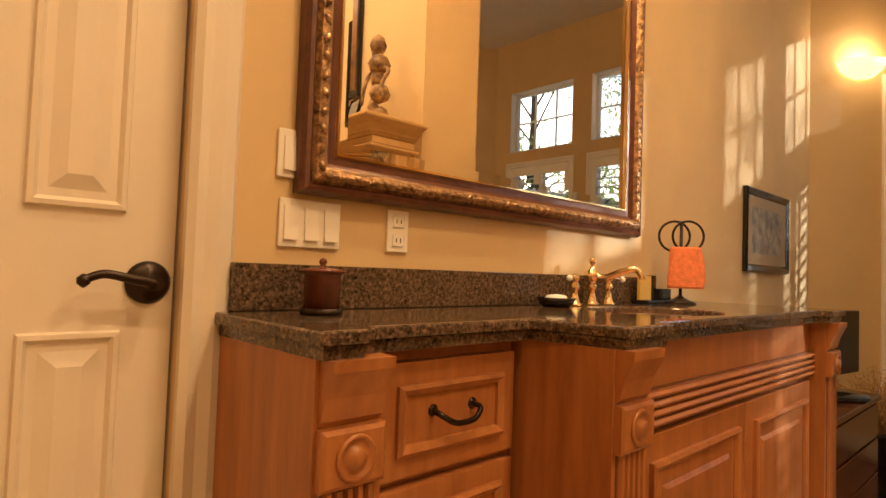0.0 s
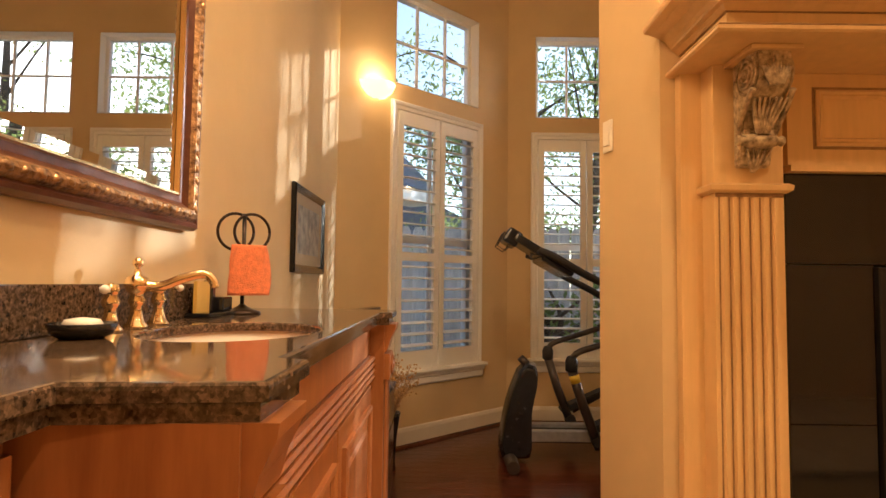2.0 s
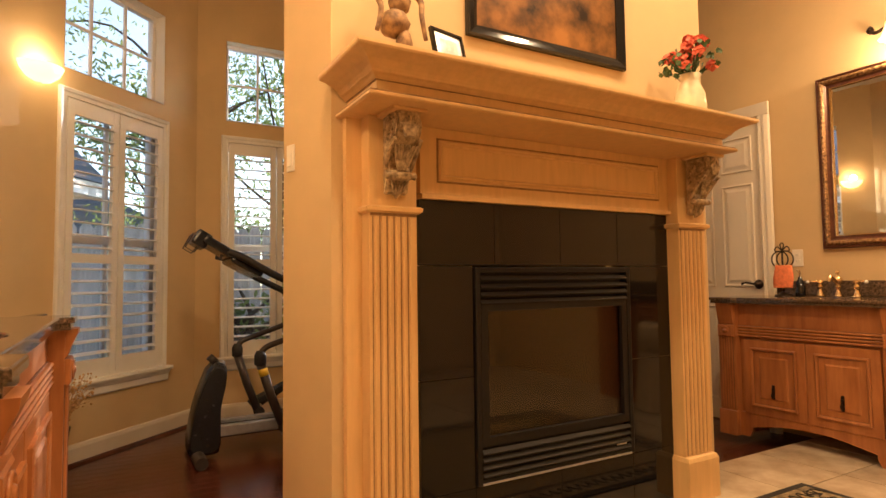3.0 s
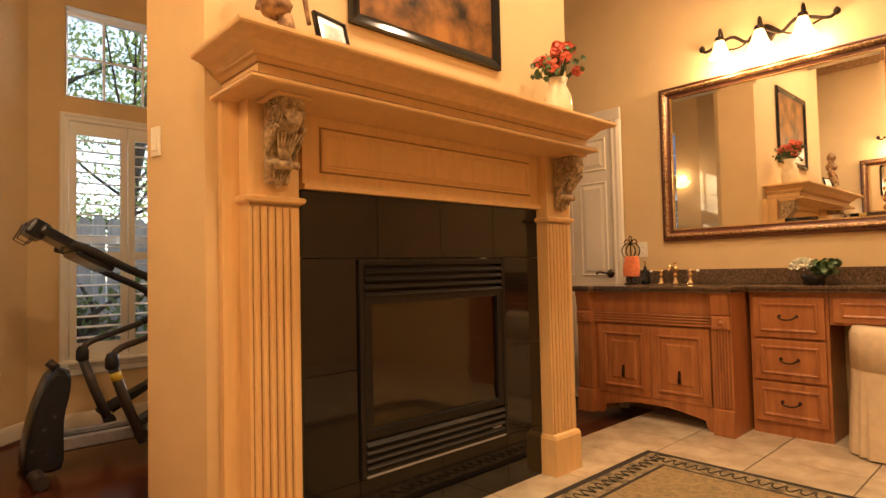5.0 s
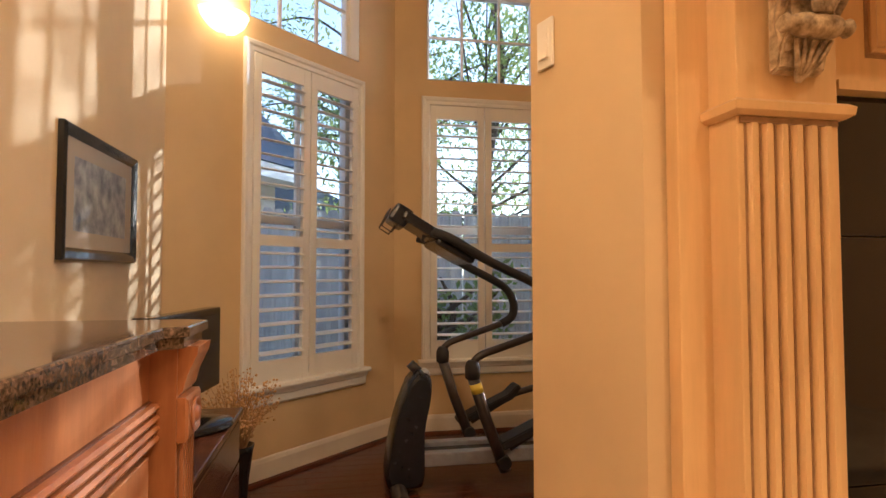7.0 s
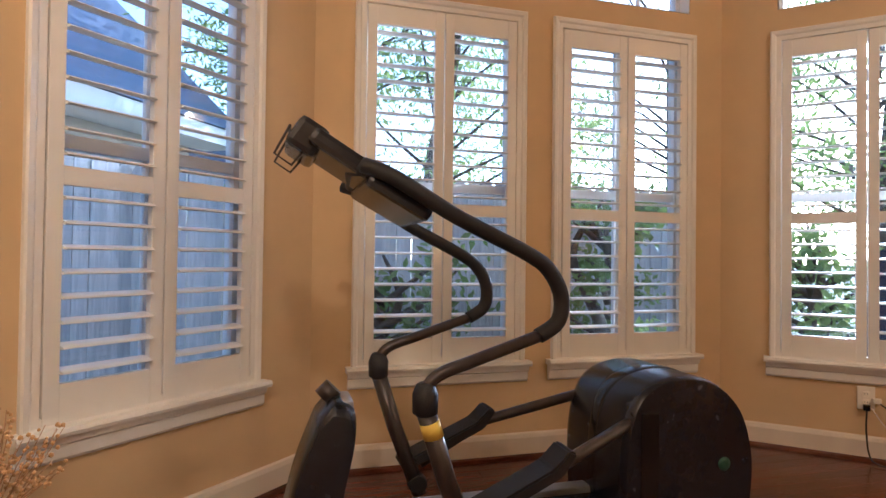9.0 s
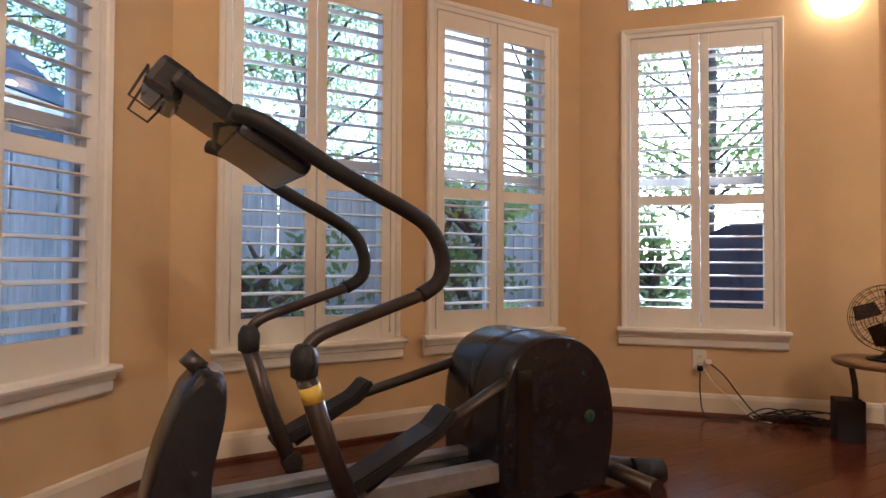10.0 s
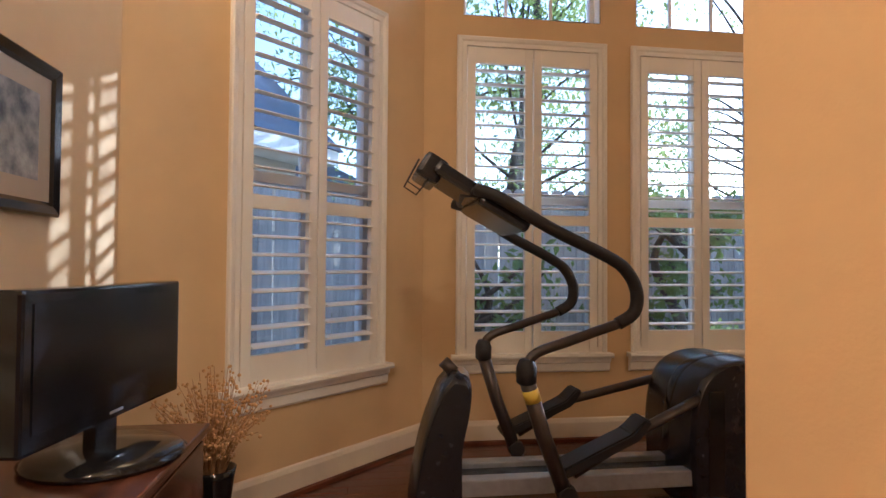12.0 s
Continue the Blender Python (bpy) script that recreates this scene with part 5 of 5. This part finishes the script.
for x, nm in ((EX, 0), (EX2, 1)):
    q = 0.045 if nm == 0 else 0.085
    up = spline([(x + 0.05, 0.945, 1.20), (x + 0.01, 0.87, 1.165), (x, 0.68 + q / 2, 1.065), (x, 0.45 + q, 0.965), (x, 0.385 + q, 0.915), (x, 0.352 + q, 0.845), (x, 0.362 + q, 0.775), (x, 0.42 + q, 0.735)], 6)
    part("foam_grip", tube(bme(), up, 0.022, 12), RUBBER, el, "black foam grip")
    part("handle_tube", tube(bme(), spline([(x, 0.42 + q, 0.735), (x, 0.60 + q, 0.675), (x, 0.70 + q, 0.64), (x, 0.735 + q, 0.60), (x, 0.738 + q, 0.555)], 6), 0.0175, 12), STEEL, el, "bronze-grey bent tube")
    part("joint_boot", lathe(bme(), [(0.02, -0.045), (0.033, -0.035), (0.034, 0.015), (0.024, 0.04), (0.018, 0.045)], 16, (x, 0.738 + q, 0.575)), RUBBER, el)
    part("swing_arm", tube(bme(), [(x, 0.738 + q, 0.55), (x, 0.68 + q, 0.36), (x, 0.59 + q, 0.12)], 0.026, 12), STEEL, el)
    y0 = 0.50 if nm == 0 else 0.56
    part("foot_pedal", prism(bme(), [(y0 + 0.18, 0.215), (y0 + 0.14, 0.235), (y0 - 0.10, 0.345), (y0 - 0.15, 0.395), (y0 - 0.175, 0.385), (y0 - 0.13, 0.32), (y0 + 0.16, 0.185)], x + 0.02, x + 0.12, "x", 0.006), RUBBER, el, "ribbed black foot pedal")
    part("link_arm", tube(bme(), [(x + 0.06, y0 + 0.10, 0.20), (x + 0.06, y0 - 0.14, 0.34), (min(x + 0.08, 4.44), 0.0, 0.50)], 0.019, 10), STEEL, el)
    part("pivot", lathe(bme(), [(0.03, -0.03), (0.034, 0), (0.03, 0.03)], 14, m=Matrix.Translation((x, 0.60 + q, 0.16)) @ pose(0, 0, 0, 0, 90, 0)), RUBBER, el)
part("caution_sticker", lathe(bme(), [(0.0275, -0.022), (0.0275, 0.022)], 16, m=Matrix.Translation((EX, 0.765, 0.495)) @ pose(0, 0, 0, -17, 0, 0)), YELLOW, el, "yellow caution sticker")
CM = Matrix.Translation((4.31, 0.985, 1.225)) @ pose(0, 0, 0, 32, 0, 0)
part("console", box(bme(), -0.13, 0.13, -0.13, 0.11, -0.02, 0.03, 0.016, CM), PLAST, el, "dark grey display console")
part("console_head", box(bme(), -0.10, 0.10, 0.07, 0.16, -0.05, 0.045, 0.018, CM), PLAST, el)
part("pulse_grip_pad", box(bme(), -0.17, 0.17, -0.115, 0.085, -0.022, 0.020, 0.018, Matrix.Translation((4.30, 0.86, 1.125)) @ pose(0, 0, 0, 30, 0, 0)), PLAST, el, "rounded grey control pad")
part("cross_bar", tube(bme(), [(EX + 0.05, 0.93, 1.19), (4.27, 0.96, 1.205), (EX2 - 0.05, 0.93, 1.19)], 0.02, 10), RUBBER, el)
part("book_rack", tube(bme(), [(4.24, 1.09, 1.25), (4.24, 1.125, 1.205), (4.24, 1.17, 1.235), (4.24, 1.13, 1.315), (4.38, 1.13, 1.315), (4.38, 1.17, 1.235), (4.38, 1.125, 1.205), (4.38, 1.09, 1.25)], 0.004, 6), STEEL, el, "thin wire book rack")
part("mast", tube(bme(), [(4.27, 1.03, 0.55), (4.27, 1.0, 0.58)], 0.03, 10), STEEL, el)

# ---- south-east corner: outlet, cables, speaker, fan ----
SEM = pose(C.x, C.y, 0, 0, 0, math.degrees(math.atan2(sdir.y, sdir.x)))
plate(SEM @ pose(0.67, -0.001, 0.315), 0.075, 0.115, "outlet", "ivory duplex outlet under the window sill")
cb = thing("power_cables", "tangled black power cables plugged into the outlet", "cable", SEM @ pose(0.11, 0, 0.0))
part("plug", box(bme(), 0.545, 0.575, -0.035, -0.01, 0.255, 0.285, 0.004), GLOSS, cb)
part("plug", box(bme(), 0.585, 0.62, -0.035, -0.01, 0.295, 0.32, 0.004), IVORY, cb, "ivory adapter")
part("cable", tube(bme(), spline([(0.56, -0.03, 0.26), (0.555, -0.05, 0.15), (0.57, -0.06, 0.03), (0.62, -0.10, 0.008), (0.75, -0.10, 0.008)], 6), 0.004, 6), RUBBER, cb)
part("cable", tube(bme(), spline([(0.61, -0.03, 0.30), (0.68, -0.05, 0.24), (0.76, -0.06, 0.13), (0.84, -0.08, 0.04), (0.95, -0.10, 0.012)], 6), 0.004, 6), RUBBER, cb)
part("cable", tube(bme(), spline([(0.58, -0.03, 0.27), (0.64, -0.05, 0.18), (0.74, -0.06, 0.09), (0.82, -0.09, 0.02), (0.9, -0.12, 0.01)], 6), 0.003, 6), IVORY, cb, "pale cord")
for k in range(5):
    rk = random.Random(k)
    part("cable", tube(bme(), spline([(0.92 + 0.14 * math.cos(i * 0.8 + k) + rk.uniform(-.05, .05) + 0.04 * k, -0.12 + 0.07 * math.sin(i * 0.8 + k) + rk.uniform(-.02, .02), 0.012 + abs(0.06 * math.sin(i * 0.7 + k * 1.3))) for i in range(10)], 5), 0.004, 6), RUBBER, cb)
sp = thing("speaker_box", "small black speaker box standing on the floor", "speaker", pose(4.46, -2.10, 0, 0, 0, 42))
part("cabinet", box(bme(), -0.06, 0.06, -0.06, 0.06, 0.0, 0.20, 0.005), RUBBER, sp)
ft = thing("side_table", "round wooden side table with a curved leg", "table", pose(4.32, -2.14, 0))
part("top", lathe(bme(), [(0.20, 0.38), (0.21, 0.39), (0.21, 0.405), (0.20, 0.41), (0.05, 0.411)], 32), mat("oak_top", (0.25, 0.14, 0.06), 0.35, scale=8, amt=0.2), ft)
for k in range(3):
    a = 2.2 + k * 2.09
    part("leg", tube(bme(), spline([(0.14 * math.cos(a), 0.14 * math.sin(a), 0.385), (0.12 * math.cos(a), 0.12 * math.sin(a), 0.2), (0.18 * math.cos(a), 0.18 * math.sin(a), 0.015)], 5), 0.014, 8), STEEL, ft)
fan = thing("desk_fan", "black metal desk fan with wire guard on the table", "fan", pose(4.30, -2.14, 0.411, 0, 0, 40))
part("base", lathe(bme(), [(0.09, 0), (0.09, 0.012), (0.03, 0.025), (0.016, 0.04)], 24), GLOSS, fan)
part("stem", tube(bme(), [(0, 0, 0.02), (0, 0, 0.19)], 0.012, 10), GLOSS, fan)
bm = bme()
for r in (0.035, 0.07, 0.105, 0.14, 0.16):
    for s in (-1, 1):
        tube(bm, [(r * math.cos(a), s * (0.05 - 0.2 * r), 0.20 + r * math.sin(a)) for a in [i * math.pi / 16 for i in range(33)]], 0.0018, 4)
for i in range(24):
    a = i * math.pi / 12
    for s in (-1, 1):
        tube(bm, [(0.03 * math.cos(a), s * 0.046, 0.20 + 0.03 * math.sin(a)), (0.16 * math.cos(a), s * 0.018, 0.20 + 0.16 * math.sin(a))], 0.0014, 4)
part("wire_guard", bm, BRONZE, fan)
for i in range(4):
    mm = pose(0, 0, 0.20, 0, i * 90, 0)
    part("blade", prism(bme(), [(0.02, 0.02), (0.13, -0.02), (0.14, 0.05), (0.05, 0.08)], -0.002, 0.002, "y", m=mm @ pose(0, 0, 0, 18, 0, 0)), BRONZE, fan)

# ---- outside ----
struct("ground", box(bme(), -200, 300, -250, 250, -0.35, -0.25), GRASS, "winter lawn with dry grass and leaves", "ground")
BOARD = mesh_of("fence_board", prism(bme(), [(-0.068, -0.25), (0.068, -0.25), (0.068, 1.70), (0.035, 1.76), (-0.035, 1.76), (-0.068, 1.70)], -0.01, 0.01, "y"), FENCE)


def fence(p0, p1, n):
    p0, p1 = Vector(p0), Vector(p1)
    d = p1 - p0
    f = thing("fence", "weathered grey cedar dog-ear board fence", "fence", pose(p0.x, p0.y, 0, 0, 0, math.degrees(math.atan2(d.y, d.x))))
    for i in range(n):
        o = new("fence_board", BOARD)
        o.parent = f
        o.matrix_basis = pose((i + 0.5) * d.length / n, random.uniform(-.006, .006), random.uniform(-.015, .01), 0, random.uniform(-.6, .6), 0)
    for z in (0.1, 1.2):
        part("rail", box(bme(), 0, d.length, 0.012, 0.05, z, z + 0.09), FENCE, f)


fence((3.2, 5.4), (8.2, 2.2), 42)
fence((8.2, 2.2), (8.3, -3.4), 40)

hs = thing("neighbour_house", "pale neighbouring house with slate blue roof behind the fence", "house", pose(7.15, 4.55, -0.25, 0, 0, -33))
part("wall", box(bme(), -6, 4.4, 0, 7, 0, 2.75), SIDING, hs)
part("fascia_board", box(bme(), -6.3, 4.7, -0.52, -0.46, 2.62, 2.82), VINYL, hs)
part("soffit", box(bme(), -6.3, 4.7, -0.46, 0, 2.62, 2.66), VINYL, hs)
part("roof", prism(bme(), [(-0.55, 2.83), (3.5, 6.6), (7.5, 2.83)], -6.4, 4.8, "x"), ROOF, hs)
wd = part("window", box(bme(), 0.2, 1.2, -0.03, 0.0, 0.9, 2.2), VINYL, hs)
part("pane", box(bme(), 0.27, 1.13, -0.04, -0.031, 0.97, 2.13), SCREEN, wd)
hs2 = thing("far_house", "far pale house with grey roof beyond the fence", "house", pose(17, 3.5, -0.25))
part("wall", box(bme(), 0, 8, -3, 4, 0, 2.6), SIDING, hs2)
part("roof", prism(bme(), [(-3.6, 2.55), (0.5, 4.6), (4.6, 2.55)], -0.5, 8.5, "x"), ROOF, hs2)
ac = thing("covered_grill", "navy fabric covered grill standing in the yard", "grill", pose(5.62, -3.35, -0.25, 0, 0, 30))
part("cover", prism(bme(), [(-0.5, 0), (0.5, 0), (0.47, 1.3), (0.25, 1.42), (-0.25, 1.42), (-0.47, 1.3)], -0.35, 0.35, "y", 0.03), COVER, ac)


def tree(x, y, h, crown_r, n, seed, z0=0.45, dens=0.055):
    rt = random.Random(seed)
    t = thing("tree", "leafy evergreen garden tree behind the windows", "tree", pose(x, y, -0.28), "garden trees")
    bm = bme()
    tips = []
    tube(bm, spline([(0, 0, 0), (rt.uniform(-.1, .1), rt.uniform(-.1, .1), h * .35), (rt.uniform(-.3, .3), rt.uniform(-.3, .3), h * .7), (0, 0, h)], 5), 0.05 + 0.02 * h, 9, 0.15)
    for i in range(22):
        a, zz = rt.uniform(0, 6.28), h * rt.uniform(z0 * 0.7, 0.95)
        L = crown_r * rt.uniform(0.6, 1.1)
        e = Vector((L * math.cos(a), L * math.sin(a), zz + rt.uniform(-.1, .5) * L))
        pts = spline([(0, 0, zz * .8), (e.x * .5, e.y * .5, zz * 1.0), e], 4)
        tube(bm, pts, 0.035, 6, 0.2)
        tips += pts[4:]
    part("trunk", bm, BARK, t)
    verts, faces = [], []
    for i in range(n):
        c = Vector(rt.choice(tips)) + Vector((rt.gauss(0, .28), rt.gauss(0, .28), rt.gauss(0, .24))) * crown_r * 0.45
        u = Vector((rt.gauss(0, 1), rt.gauss(0, 1), rt.gauss(0, 1))).normalized()
        v = u.orthogonal().normalized()
        s = dens * rt.uniform(0.6, 1.3)
        k = len(verts)
        verts += [c - u * s, c + v * s * .45, c + u * s, c - v * s * .45]
        faces.append((k, k + 1, k + 2, k + 3))
    me = bpy.data.meshes.new("crown")
    me.from_pydata([tuple(v) for v in verts], [], faces)
    me.materials.append(FOLI)
    ob = new("crown", me)
    ob.parent = t
    tagged(ob, "loose green leaves", kind="stuff")


tree(12.2, 0.3, 6.5, 2.4, 8000, 1)
tree(12.5, -1.6, 7.5, 2.6, 8000, 2)
tree(16.0, 6.0, 8.0, 2.8, 6000, 3)
# added in the sun's path, to break up the sun patches indoors
tree(9.4, -7.6, 6.5, 2.5, 7000, 4, 0.4)
tree(7.6, -1.9, 1.9, 0.8, 2200, 5, 0.1, 0.05)
tree(7.6, 0.2, 1.3, 0.7, 1600, 6, 0.1, 0.05)
tree(7.6, -4.3, 1.7, 0.9, 2200, 8, 0.1, 0.05)
tree(14.0, -7.5, 8.0, 3.0, 4000, 9)

# ---- floor pieces ----
floor_ob = bpy.data.objects["floor"]
TL = 0.45
TM = mesh_of("tile", box(bme(), -TL / 2 + 0.003, TL / 2 - 0.003, -TL / 2 + 0.003, TL / 2 - 0.003, -0.012, 0.0, 0.0025), TILE)
nx, ny = 10, 11
for i in range(nx):
    for j in range(ny):
        x, y = 2.8 - TL / 2 - i * TL, SY + TL / 2 - 0.1 + j * TL
        if x < WX:
            continue
        o = new("tile", TM)
        o.parent = floor_ob
        o.matrix_basis = pose(x, y, FZ + random.uniform(-0.0006, 0), 0, 0, random.choice((0, 90, 180, 270)))
wood_ob = bpy.data.objects["floor_wood"]
PW = 0.083
for i in range(34):
    x = 2.8 + PW * (i + 0.5)
    y = SY - 0.1 - random.uniform(0, 0.8)
    while y < NY:
        L = random.uniform(0.7, 1.3)
        y1 = min(y + L, NY + 0.1)
        o = part("plank", box(bme(), -PW / 2 + 0.0006, PW / 2 - 0.0006, 0.0006, y1 - y - 0.0006, -0.012, 0.0, 0.0012), PLANK, wood_ob, m=pose(x, y, 0))
        y = y1
